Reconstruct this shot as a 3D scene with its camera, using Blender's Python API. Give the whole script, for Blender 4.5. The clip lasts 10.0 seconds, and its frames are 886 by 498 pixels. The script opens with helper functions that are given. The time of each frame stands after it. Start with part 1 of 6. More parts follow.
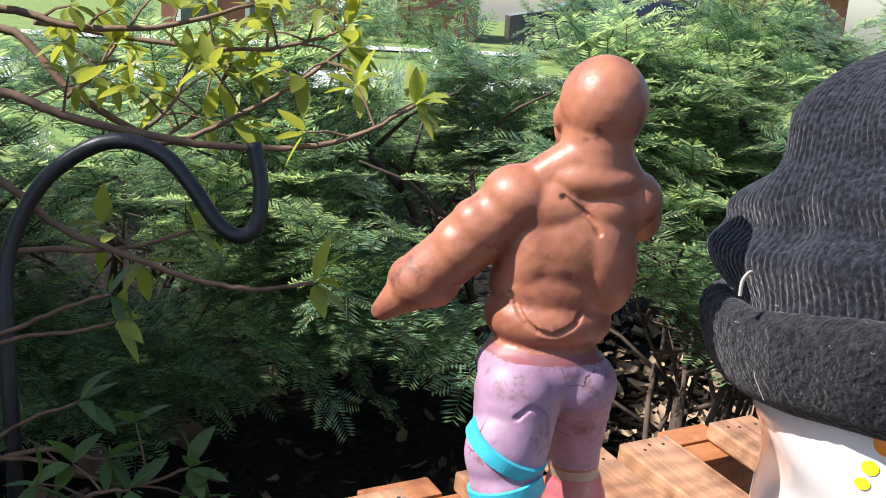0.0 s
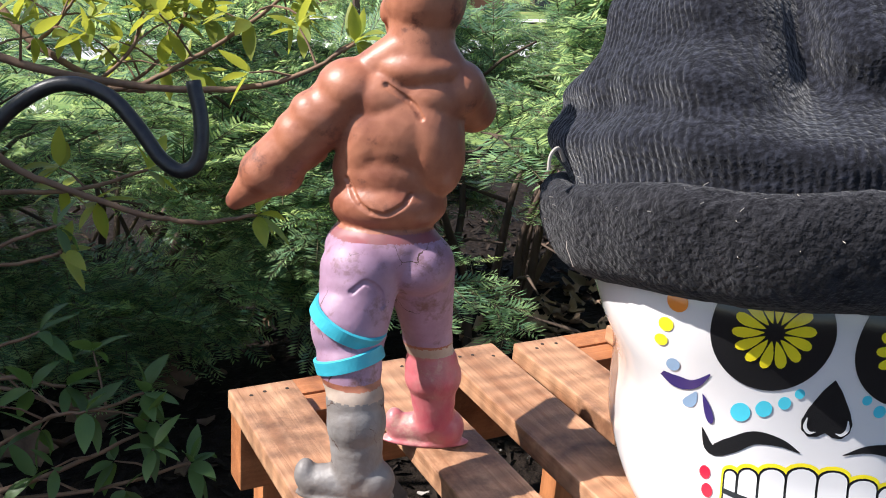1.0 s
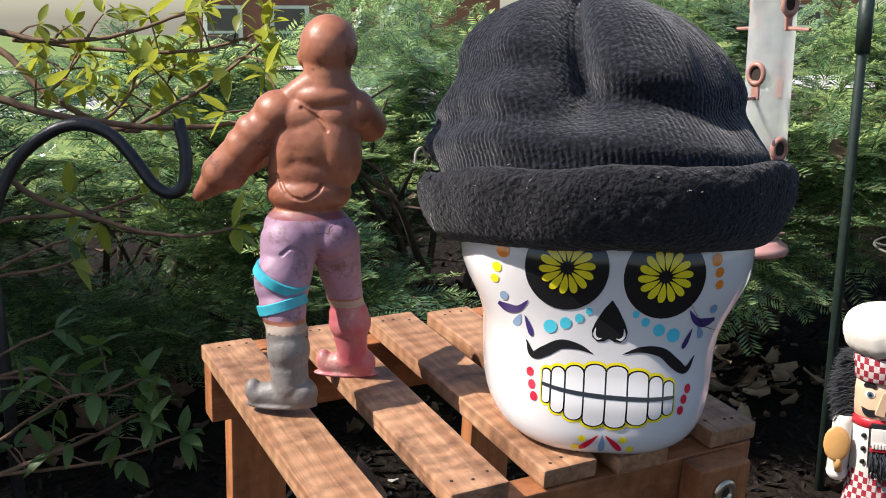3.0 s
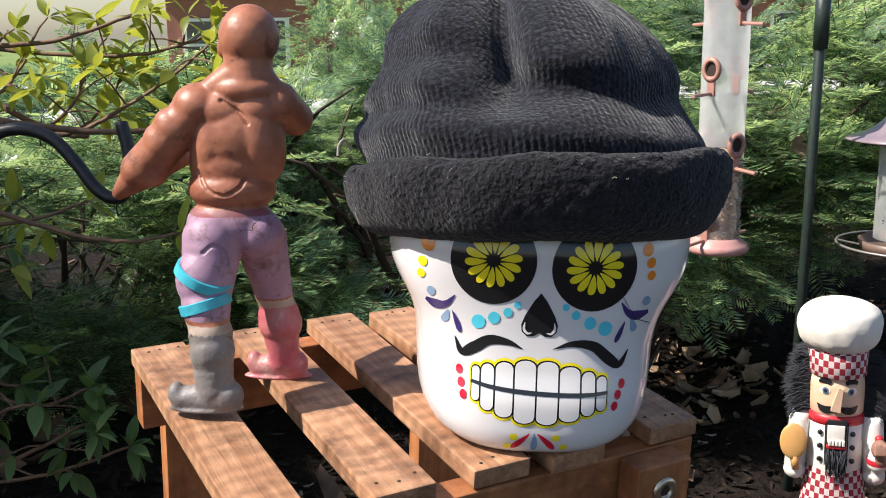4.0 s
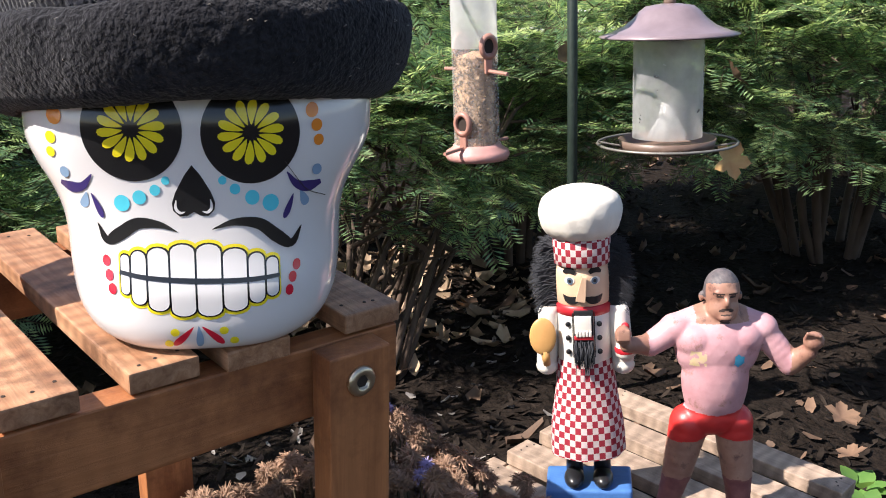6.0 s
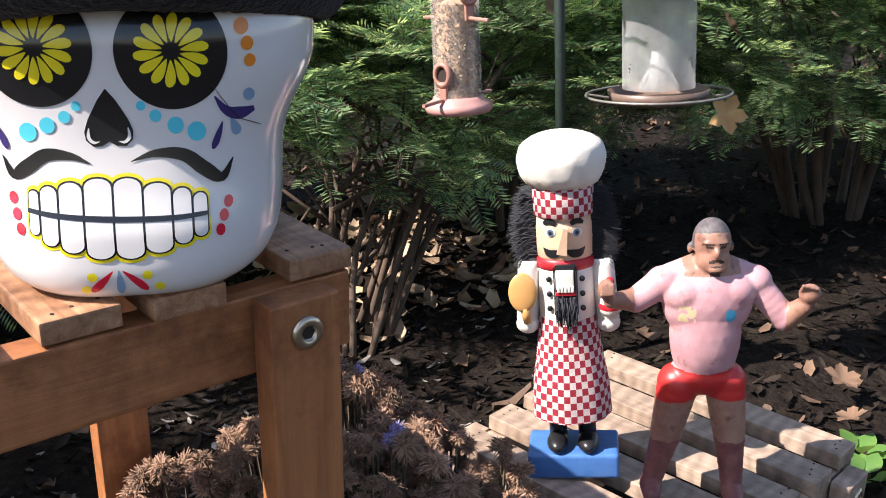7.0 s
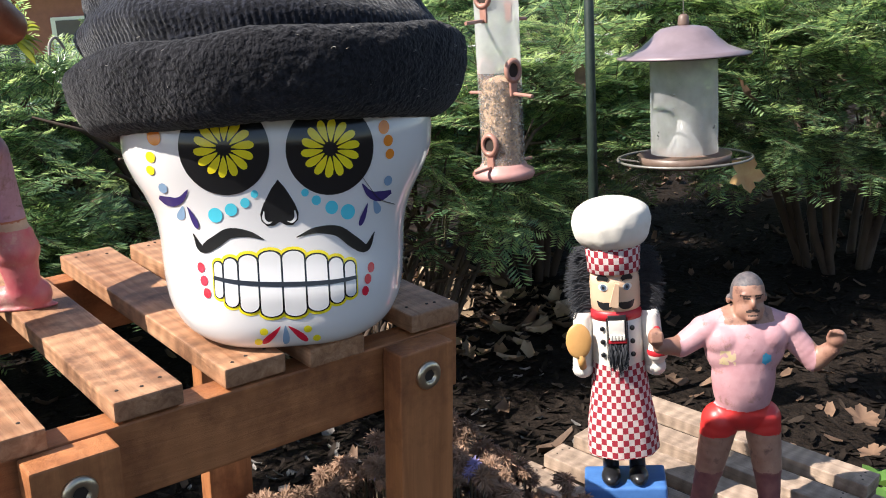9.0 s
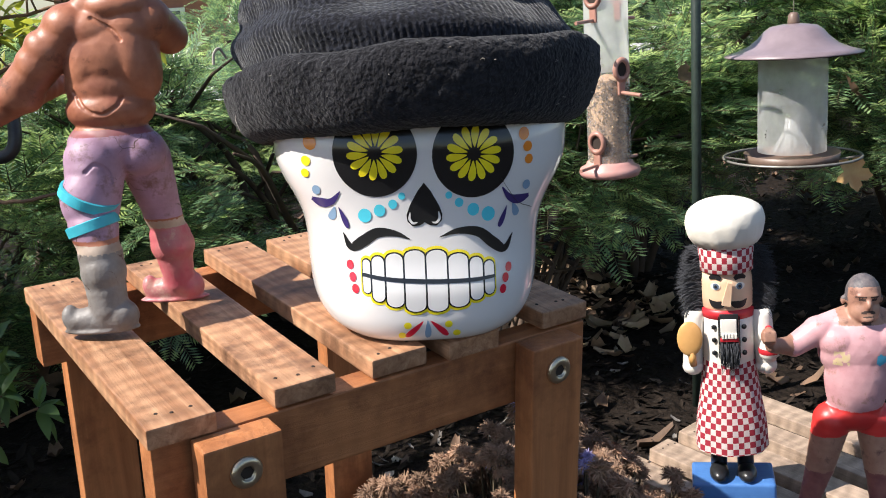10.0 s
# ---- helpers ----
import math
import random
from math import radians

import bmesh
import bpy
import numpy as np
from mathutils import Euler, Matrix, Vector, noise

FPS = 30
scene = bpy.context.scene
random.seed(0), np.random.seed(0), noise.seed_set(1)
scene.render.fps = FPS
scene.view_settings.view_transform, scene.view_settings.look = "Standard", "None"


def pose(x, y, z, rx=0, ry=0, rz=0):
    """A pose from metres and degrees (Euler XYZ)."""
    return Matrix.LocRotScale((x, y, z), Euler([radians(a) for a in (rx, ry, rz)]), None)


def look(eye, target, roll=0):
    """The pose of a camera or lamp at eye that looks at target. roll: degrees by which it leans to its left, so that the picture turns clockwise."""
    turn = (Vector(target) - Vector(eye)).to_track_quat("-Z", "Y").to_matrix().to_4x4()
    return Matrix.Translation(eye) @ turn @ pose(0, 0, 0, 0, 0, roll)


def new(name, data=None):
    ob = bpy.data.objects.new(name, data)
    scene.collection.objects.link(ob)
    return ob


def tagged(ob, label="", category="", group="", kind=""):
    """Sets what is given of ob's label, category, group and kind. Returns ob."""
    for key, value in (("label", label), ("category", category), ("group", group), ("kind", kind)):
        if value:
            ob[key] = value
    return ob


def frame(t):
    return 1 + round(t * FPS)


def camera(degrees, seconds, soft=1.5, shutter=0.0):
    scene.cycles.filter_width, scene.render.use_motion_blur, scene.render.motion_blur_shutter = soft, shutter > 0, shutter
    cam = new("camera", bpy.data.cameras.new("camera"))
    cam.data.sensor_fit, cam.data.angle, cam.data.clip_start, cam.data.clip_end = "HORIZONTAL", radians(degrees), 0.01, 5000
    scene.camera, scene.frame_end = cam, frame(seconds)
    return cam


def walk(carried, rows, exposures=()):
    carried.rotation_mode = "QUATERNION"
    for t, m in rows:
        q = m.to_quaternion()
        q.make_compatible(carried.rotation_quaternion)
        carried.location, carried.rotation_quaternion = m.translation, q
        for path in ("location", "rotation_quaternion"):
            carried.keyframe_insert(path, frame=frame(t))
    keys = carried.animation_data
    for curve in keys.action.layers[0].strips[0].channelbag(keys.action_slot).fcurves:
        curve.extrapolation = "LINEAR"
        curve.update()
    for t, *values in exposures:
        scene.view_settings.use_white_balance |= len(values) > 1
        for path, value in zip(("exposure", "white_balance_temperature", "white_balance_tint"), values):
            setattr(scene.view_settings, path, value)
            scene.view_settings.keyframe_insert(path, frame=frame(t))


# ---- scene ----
cam = camera(47.51, 10.0, soft=1.0)
PATH = [
    (0, (-0.1854, -0.2060, 0.6585), (0.3015, 0.6347, 0.4216), 3.89),
    (0.5, (-0.1813, -0.2409, 0.6496), (0.2791, 0.6123, 0.4044), 3.55),
    (1, (-0.1312, -0.2803, 0.6356), (0.3217, 0.5708, 0.3702), 1.87),
    (1.5, (-0.1038, -0.3235, 0.6206), (0.3376, 0.5352, 0.3602), 1.00),
    (2, (-0.1243, -0.3874, 0.6299), (0.3099, 0.4727, 0.3619), 0.77),
    (2.5, (-0.1613, -0.4586, 0.6424), (0.2856, 0.4033, 0.4030), 0.42),
    (4, (-0.1236, -0.4643, 0.6281), (0.3437, 0.3938, 0.4153), -0.60),
    (4.5, (-0.0801, -0.4624, 0.6167), (0.4312, 0.3738, 0.4181), -0.98),
    (5, (-0.0501, -0.4651, 0.6008), (0.5018, 0.3409, 0.3868), -1.11),
    (5.5, (-0.0374, -0.4660, 0.5854), (0.5468, 0.3071, 0.3384), -1.39),
    (6, (-0.0262, -0.4694, 0.5697), (0.5709, 0.2903, 0.3119), -2.20),
    (7.5, (0.0292, -0.4419, 0.5327), (0.6159, 0.3145, 0.2435), -2.94),
    (8, (0.0098, -0.4508, 0.5436), (0.6049, 0.3092, 0.2825), -3.36),
    (8.5, (-0.0332, -0.4669, 0.5644), (0.5492, 0.3093, 0.3228), -3.57),
    (9, (-0.0814, -0.4905, 0.5708), (0.5170, 0.2767, 0.3399), -3.67),
    (9.5, (-0.1166, -0.4922, 0.5785), (0.4542, 0.2976, 0.3541), -3.85),
    (10, (-0.1211, -0.4923, 0.5841), (0.4121, 0.3205, 0.3493), -3.99),
]
walk(cam, [(t, look(e, g, r)) for t, e, g, r in PATH], [(0.0, 1.02, 6150, 13), (1.5, 0.96, 6250, 13), (2.0, 0.92, 6300, 13), (2.5, 0.66, 6350, 13), (4.0, 0.77, 6500, 13), (5.0, 0.87, 6500, 14), (6.0, 1.04, 6500, 15), (7.5, 1.2, 6500, 16), (8.5, 1.06, 6500, 13), (10.0, 0.86, 6450, 11)])

# ---- world, sun ----
world = bpy.data.worlds.new("sky")
scene.world = world
world.use_nodes = True
wn = world.node_tree.nodes
sky = wn.new("ShaderNodeTexSky")
sky.sky_type, sky.sun_disc = "NISHITA", False
SUN_DIR = Vector((-0.70, 0.19, 0.76)).normalized()
sky.sun_elevation = math.asin(SUN_DIR.z)
sky.sun_rotation = math.atan2(SUN_DIR.x, SUN_DIR.y)
world.node_tree.links.new(sky.outputs[0], wn["Background"].inputs[0])
wn["Background"].inputs[1].default_value = 0.092
sun = new("sun", bpy.data.lights.new("sun", "SUN"))
sun.data.energy, sun.data.angle, sun.data.color = 5.0, radians(0.5), (1.0, 0.945, 0.86)
sun.matrix_world = look((-4, 1, 3), Vector((-4, 1, 3)) - SUN_DIR)
scene.view_settings.exposure = 0.85

# the bed slopes a little: the stands lean with it
TILT = Matrix.Translation((0.3, 0.2, 0)) @ Matrix.Rotation(radians(5.5), 4, "X") @ Matrix.Translation((-0.3, -0.2, 0))


def upright(m):
    """A pose measured on the leaning stand, moved to its place but standing straight."""
    out = m.copy()
    out.translation = TILT @ m.translation
    return out


# ---- helpers for meshes ----
def thing(name, label, category, m=None, group="", kind=""):
    e = new(name)
    e.empty_display_size = 0.02
    if m is not None:
        e.matrix_world = m
    return tagged(e, label, category, group, kind)


def put(name, me, mats, parent=None, label=""):
    for m in (mats if isinstance(mats, (list, tuple)) else [mats]):
        me.materials.append(m)
    ob = new(name, me)
    if parent is not None:
        ob.parent = parent
    if label:
        ob["label"] = label
    return ob


def part(name, bm, material, parent=None, label="", smooth=False):
    me = bpy.data.meshes.new(name)
    if smooth:
        for f in bm.faces:
            f.smooth = True
    bm.to_mesh(me)
    bm.free()
    return put(name, me, material, parent, label)


def raw(name, verts, faces, smooth=False):
    me = bpy.data.meshes.new(name)
    me.from_pydata([tuple(v) for v in verts], [], faces)
    if smooth:
        me.shade_smooth()
    me.update()
    return me


def grid_mesh(name, verts, quads, smooth=False):
    """A quad mesh from arrays, quickly."""
    verts = np.asarray(verts, dtype=np.float32).reshape(-1, 3)
    quads = np.asarray(quads, dtype=np.int32).reshape(-1, 4)
    me = bpy.data.meshes.new(name)
    me.vertices.add(len(verts))
    me.vertices.foreach_set("co", verts.ravel())
    me.loops.add(quads.size)
    me.loops.foreach_set("vertex_index", quads.ravel())
    me.polygons.add(len(quads))
    me.polygons.foreach_set("loop_start", np.arange(0, quads.size, 4, dtype=np.int32))
    me.update(calc_edges=True)
    if smooth:
        me.shade_smooth()
    return me


def box(size, centre=(0, 0, 0), bevel=0.0, seg=2):
    bm = bmesh.new()
    bmesh.ops.create_cube(bm, size=1, matrix=Matrix.Translation(centre) @ Matrix.Diagonal((*size, 1)))
    if bevel:
        bmesh.ops.bevel(bm, geom=bm.edges[:], offset=bevel, segments=seg, profile=0.6, affect="EDGES")
    return bm


def lathe(profile, seg=32, bm=None, m=None, squash=(1, 1), caps=True):
    """A turned body from (radius, height) rows."""
    bm = bm or bmesh.new()
    m = m or Matrix()
    rings = []
    for r, z in profile:
        rings.append([bm.verts.new(m @ Vector((squash[0] * r * math.cos(2 * math.pi * i / seg), squash[1] * r * math.sin(2 * math.pi * i / seg), z))) for i in range(seg)])
    for a, b in zip(rings, rings[1:]):
        for i in range(seg):
            bm.faces.new((a[i], a[(i + 1) % seg], b[(i + 1) % seg], b[i]))
    if caps:
        bm.faces.new(rings[0][::-1])
        bm.faces.new(rings[-1])
    return bm


def sweep(points, radii, seg=8, bm=None, caps=True):
    """A tube along points, with a radius at each."""
    bm = bm or bmesh.new()
    pts = [Vector(p) for p in points]
    rings, side = [], None
    for i, p in enumerate(pts):
        d = (pts[min(i + 1, len(pts) - 1)] - pts[max(i - 1, 0)]).normalized()
        if side is None:
            side = d.orthogonal().normalized()
        side = (side - d * side.dot(d)).normalized()
        up = d.cross(side)
        r = radii[i] if hasattr(radii, "__len__") else radii
        rings.append([bm.verts.new(p + r * (math.cos(a) * side + math.sin(a) * up)) for a in (2 * math.pi * k / seg for k in range(seg))])
    for a, b in zip(rings, rings[1:]):
        for k in range(seg):
            bm.faces.new((a[k], a[(k + 1) % seg], b[(k + 1) % seg], b[k]))
    if caps:
        bm.faces.new(rings[0][::-1])
        bm.faces.new(rings[-1])
    return bm


def smooth_path(points, n=6):
    """Catmull-Rom points through the given ones."""
    p = [Vector(q) for q in points]
    p = [2 * p[0] - p[1]] + p + [2 * p[-1] - p[-2]]
    out = []
    for i in range(1, len(p) - 2):
        for k in range(n):
            t = k / n
            out.append(0.5 * (2 * p[i] + (p[i + 1] - p[i - 1]) * t + (2 * p[i - 1] - 5 * p[i] + 4 * p[i + 1] - p[i + 2]) * t * t + (3 * p[i] - p[i - 1] - 3 * p[i + 1] + p[i + 2]) * t ** 3))
    out.append(p[-2])
    return out


def interp(x, rows):
    """Value at x on an even curve through rows of (x, value), with no overshoot."""
    if x <= rows[0][0]:
        return rows[0][1]
    if x >= rows[-1][0]:
        return rows[-1][1]
    i = next(k for k in range(len(rows) - 1) if x <= rows[k + 1][0])

    def rise(k):
        return (rows[k + 1][1] - rows[k][1]) / (rows[k + 1][0] - rows[k][0])

    def slope(k):
        if k == 0:
            return rise(0)
        if k == len(rows) - 1:
            return rise(k - 1)
        a, b = rise(k - 1), rise(k)
        return 0.0 if a * b <= 0 else 2 * a * b / (a + b)

    h = rows[i + 1][0] - rows[i][0]
    t = (x - rows[i][0]) / h
    return ((1 + 2 * t) * (1 - t) ** 2 * rows[i][1] + t * (1 - t) ** 2 * h * slope(i)
            + t * t * (3 - 2 * t) * rows[i + 1][1] + t * t * (t - 1) * h * slope(i + 1))


# ---- materials ----
def material(name, a, b=None, rough=0.6, scale=8.0, stretch=(1, 1, 1), bump=0.2, bump_scale=60.0, dirt=None, dirt_at=0.6, dirt_scale=5.0,
             metal=0.0, cracks=0.0, vary=0.0, spec=0.5, trans=0.0, island=False, coat=0.0, sub=0.0, dist=0.002, sheen=0.0):
    """Two colours mixed by noise, dirt in patches, fine relief."""
    m = bpy.data.materials.new(name)
    m.use_nodes = True
    t = m.node_tree
    n, k = t.nodes, t.links.new
    p = n["Principled BSDF"]
    tc = n.new("ShaderNodeTexCoord")
    mp = n.new("ShaderNodeMapping")
    mp.inputs["Scale"].default_value = stretch
    k(tc.outputs["Object"], mp.inputs[0])
    n1 = n.new("ShaderNodeTexNoise")
    n1.inputs["Scale"].default_value, n1.inputs["Detail"].default_value, n1.inputs["Roughness"].default_value = scale, 6, 0.6
    k(mp.outputs[0], n1.inputs["Vector"])
    ramp = n.new("ShaderNodeValToRGB")
    ramp.color_ramp.elements[0].position, ramp.color_ramp.elements[1].position = 0.32, 0.68
    ramp.color_ramp.elements[0].color = (*a, 1)
    ramp.color_ramp.elements[1].color = (*(b or a), 1)
    k(n1.outputs[0], ramp.inputs[0])
    col = ramp.outputs[0]
    if dirt:
        n2 = n.new("ShaderNodeTexNoise")
        n2.inputs["Scale"].default_value, n2.inputs["Detail"].default_value = dirt_scale, 8
        n2.inputs["Roughness"].default_value = 0.7
        k(tc.outputs["Object"], n2.inputs["Vector"])
        r2 = n.new("ShaderNodeValToRGB")
        r2.color_ramp.elements[0].position, r2.color_ramp.elements[1].position = dirt_at, min(dirt_at + 0.12, 1)
        k(n2.outputs[0], r2.inputs[0])
        mx = n.new("ShaderNodeMix")
        mx.data_type = "RGBA"
        k(r2.outputs[0], mx.inputs[0])
        k(col, mx.inputs[6])
        mx.inputs[7].default_value = (*dirt, 1)
        col = mx.outputs[2]
    if cracks:
        wob = n.new("ShaderNodeTexNoise")
        wob.inputs["Scale"].default_value, wob.inputs["Detail"].default_value = 90, 4
        k(tc.outputs["Object"], wob.inputs["Vector"])
        sc = n.new("ShaderNodeVectorMath")
        sc.operation = "SCALE"
        sc.inputs["Scale"].default_value = 0.010
        k(wob.outputs["Color"], sc.inputs[0])
        ad = n.new("ShaderNodeVectorMath")
        k(tc.outputs["Object"], ad.inputs[0])
        k(sc.outputs[0], ad.inputs[1])
        vo = n.new("ShaderNodeTexVoronoi")
        vo.feature = "DISTANCE_TO_EDGE"
        vo.inputs["Scale"].default_value = cracks
        k(ad.outputs[0], vo.inputs["Vector"])
        gate = n.new("ShaderNodeTexNoise")
        gate.inputs["Scale"].default_value = 45
        k(tc.outputs["Object"], gate.inputs["Vector"])
        wide = n.new("ShaderNodeMapRange")
        wide.inputs[1].default_value, wide.inputs[2].default_value = 0.50, 0.66
        wide.inputs[3].default_value, wide.inputs[4].default_value = 0.0, 0.012
        k(gate.outputs[0], wide.inputs[0])
        lt = n.new("ShaderNodeMath")
        lt.operation = "LESS_THAN"
        k(vo.outputs[0], lt.inputs[0])
        k(wide.outputs[0], lt.inputs[1])
        mc = n.new("ShaderNodeMix")
        mc.data_type = "RGBA"
        k(lt.outputs[0], mc.inputs[0])
        k(col, mc.inputs[6])
        mc.inputs[7].default_value = (0.07, 0.035, 0.025, 1)
        col = mc.outputs[2]
    if vary:
        if island:
            src = n.new("ShaderNodeNewGeometry").outputs["Random Per Island"]
        else:
            src = n.new("ShaderNodeObjectInfo").outputs["Random"]
        mr = n.new("ShaderNodeMapRange")
        mr.inputs[3].default_value, mr.inputs[4].default_value = 1 - vary, 1 + vary
        k(src, mr.inputs[0])
        hs = n.new("ShaderNodeHueSaturation")
        k(mr.outputs[0], hs.inputs["Value"])
        k(col, hs.inputs["Color"])
        col = hs.outputs[0]
    k(col, p.inputs["Base Color"])
    p.inputs["Roughness"].default_value, p.inputs["Metallic"].default_value = rough, metal
    p.inputs["Specular IOR Level"].default_value = spec
    p.inputs["Coat Weight"].default_value = coat
    p.inputs["Coat Roughness"].default_value = 0.12
    p.inputs["Sheen Weight"].default_value = sheen
    if trans:
        p.inputs["Transmission Weight"].default_value = trans
    if sub:
        p.inputs["Subsurface Weight"].default_value = sub
        p.inputs["Subsurface Radius"].default_value = (0.01, 0.004, 0.002)
    if bump:
        n3 = n.new("ShaderNodeTexNoise")
        n3.inputs["Scale"].default_value, n3.inputs["Detail"].default_value = bump_scale, 5
        k(mp.outputs[0], n3.inputs["Vector"])
        bp = n.new("ShaderNodeBump")
        bp.inputs["Strength"].default_value, bp.inputs["Distance"].default_value = bump, dist
        k(n3.outputs[0], bp.inputs["Height"])
        k(bp.outputs[0], p.inputs["Normal"])
    return m


def leaf_material(name, a, b, through_colour, vary=0.25, rough=0.45, amount=0.35, island=True, spec=0.4):
    """A leaf: gloss on top, light that comes through from behind."""
    m = material(name, a, b, rough=rough, scale=30, bump=0.0, vary=vary, island=island, spec=spec)
    t = m.node_tree
    n, k = t.nodes, t.links.new
    tr = n.new("ShaderNodeBsdfTranslucent")
    tr.inputs[0].default_value = (*through_colour, 1)
    mix = n.new("ShaderNodeMixShader")
    mix.inputs[0].default_value = amount
    k(n["Principled BSDF"].outputs[0], mix.inputs[1])
    k(tr.outputs[0], mix.inputs[2])
    k(mix.outputs[0], n["Material Output"].inputs[0])
    return m


def wood_material(name, light, dark, deep, axis=1, rough=0.55):
    """Stained timber with grain along one axis, darker knots and worn, blotchy stain that also carries painted dappled
    shade.
    """
    m = bpy.data.materials.new(name)
    m.use_nodes = True
    t = m.node_tree
    n, k = t.nodes, t.links.new
    p = n["Principled BSDF"]
    tc = n.new("ShaderNodeTexCoord")
    oi = n.new("ShaderNodeObjectInfo")
    off = n.new("ShaderNodeVectorMath")
    off.operation = "SCALE"
    off.inputs[0].default_value = (3.1, 5.7, 2.3)
    k(oi.outputs["Random"], off.inputs["Scale"])
    add = n.new("ShaderNodeVectorMath")
    k(tc.outputs["Object"], add.inputs[0])
    k(off.outputs[0], add.inputs[1])
    mp = n.new("ShaderNodeMapping")
    s = [60, 60, 60]
    s[axis] = 4
    mp.inputs["Scale"].default_value = s
    k(add.outputs[0], mp.inputs[0])
    g = n.new("ShaderNodeTexNoise")
    g.inputs["Scale"].default_value, g.inputs["Detail"].default_value, g.inputs["Roughness"].default_value, g.inputs["Distortion"].default_value = 2.2, 7, 0.65, 0.6
    k(mp.outputs[0], g.inputs["Vector"])
    r = n.new("ShaderNodeValToRGB")
    r.color_ramp.elements[0].position, r.color_ramp.elements[1].position = 0.36, 0.66
    r.color_ramp.elements[0].color, r.color_ramp.elements[1].color = (*dark, 1), (*light, 1)
    k(g.outputs[0], r.inputs[0])
    # broad blotches: dark stain, with dappled shade put into the colour as well
    b = n.new("ShaderNodeTexNoise")
    b.inputs["Scale"].default_value, b.inputs["Detail"].default_value, b.inputs["Roughness"].default_value = 15, 7, 0.74
    k(add.outputs[0], b.inputs["Vector"])
    rb = n.new("ShaderNodeValToRGB")
    rb.color_ramp.elements[0].position, rb.color_ramp.elements[1].position = 0.48, 0.68
    k(b.outputs[0], rb.inputs[0])
    mx = n.new("ShaderNodeMix")
    mx.data_type, mx.blend_type = "RGBA", "MIX"
    k(rb.outputs[0], mx.inputs[0])
    k(r.outputs[0], mx.inputs[6])
    mx.inputs[7].default_value = (*deep, 1)
    # saw marks across the grain
    w = n.new("ShaderNodeTexWave")
    w.bands_direction = "Y" if axis == 1 else "X"
    w.inputs["Scale"].default_value, w.inputs["Distortion"].default_value, w.inputs["Detail"].default_value = 23, 7, 5
    k(add.outputs[0], w.inputs["Vector"])
    mr = n.new("ShaderNodeMapRange")
    mr.inputs[3].default_value, mr.inputs[4].default_value = (0.80, 1.10) if axis == 1 else (0.93, 1.04)
    k(w.outputs["Fac"], mr.inputs[0])
    hs = n.new("ShaderNodeHueSaturation")
    k(mr.outputs[0], hs.inputs["Value"])
    k(mx.outputs[2], hs.inputs["Color"])
    k(hs.outputs[0], p.inputs["Base Color"])
    p.inputs["Roughness"].default_value = rough
    bp = n.new("ShaderNodeBump")
    bp.inputs["Strength"].default_value, bp.inputs["Distance"].default_value = 0.8, 0.0010
    k(g.outputs[0], bp.inputs["Height"])
    k(bp.outputs[0], p.inputs["Normal"])
    return m


def hazy_material(name, clear, tint=(0.85, 0.85, 0.83)):
    """Thin scratched plastic: partly clear, partly milky, with a gloss."""
    m = bpy.data.materials.new(name)
    m.use_nodes = True
    n, k = m.node_tree.nodes, m.node_tree.links.new
    p = n["Principled BSDF"]
    p.inputs["Base Color"].default_value = (*tint, 1)
    p.inputs["Roughness"].default_value = 0.25
    tr = n.new("ShaderNodeBsdfTransparent")
    tl = n.new("ShaderNodeBsdfTranslucent")
    tl.inputs[0].default_value = (*tint, 1)
    a = n.new("ShaderNodeMixShader")
    a.inputs[0].default_value = 0.5
    k(p.outputs[0], a.inputs[1])
    k(tl.outputs[0], a.inputs[2])
    mix = n.new("ShaderNodeMixShader")
    tc = n.new("ShaderNodeTexCoord")
    nz = n.new("ShaderNodeTexNoise")
    nz.inputs["Scale"].default_value, nz.inputs["Detail"].default_value = 40, 6
    k(tc.outputs["Object"], nz.inputs["Vector"])
    mr = n.new("ShaderNodeMapRange")
    mr.inputs[3].default_value, mr.inputs[4].default_value = clear - 0.18, clear + 0.18
    k(nz.outputs[0], mr.inputs[0])
    k(mr.outputs[0], mix.inputs[0])
    k(a.outputs[0], mix.inputs[1])
    k(tr.outputs[0], mix.inputs[2])
    k(mix.outputs[0], n["Material Output"].inputs[0])
    return m


M = {}
M["slat"] = wood_material("stained slat", (0.51, 0.285, 0.160), (0.27, 0.122, 0.058), (0.10, 0.042, 0.022))
M["rail"] = wood_material("stained rail", (0.46, 0.182, 0.068), (0.32, 0.116, 0.041), (0.18, 0.062, 0.023), axis=0)
M["leg"] = wood_material("stained leg", (0.48, 0.190, 0.071), (0.33, 0.121, 0.043), (0.20, 0.068, 0.025), axis=2)
M["grey_slat"] = wood_material("weathered slat", (0.48, 0.36, 0.27), (0.33, 0.24, 0.18), (0.20, 0.14, 0.10))
M["steel"] = material("bolt steel", (0.66, 0.57, 0.43), (0.50, 0.42, 0.30), rough=0.32, metal=0.9, scale=90, bump=0.1)
M["nail"] = material("dark nail hole", (0.03, 0.02, 0.015), rough=0.9, bump=0)
M["ceramic"] = material("white glazed ceramic", (0.76, 0.73, 0.715), (0.70, 0.67, 0.655), rough=0.16, scale=14, bump=0.05, bump_scale=20, coat=0.5, dirt=(0.62, 0.6, 0.57), dirt_at=0.74, dirt_scale=30)
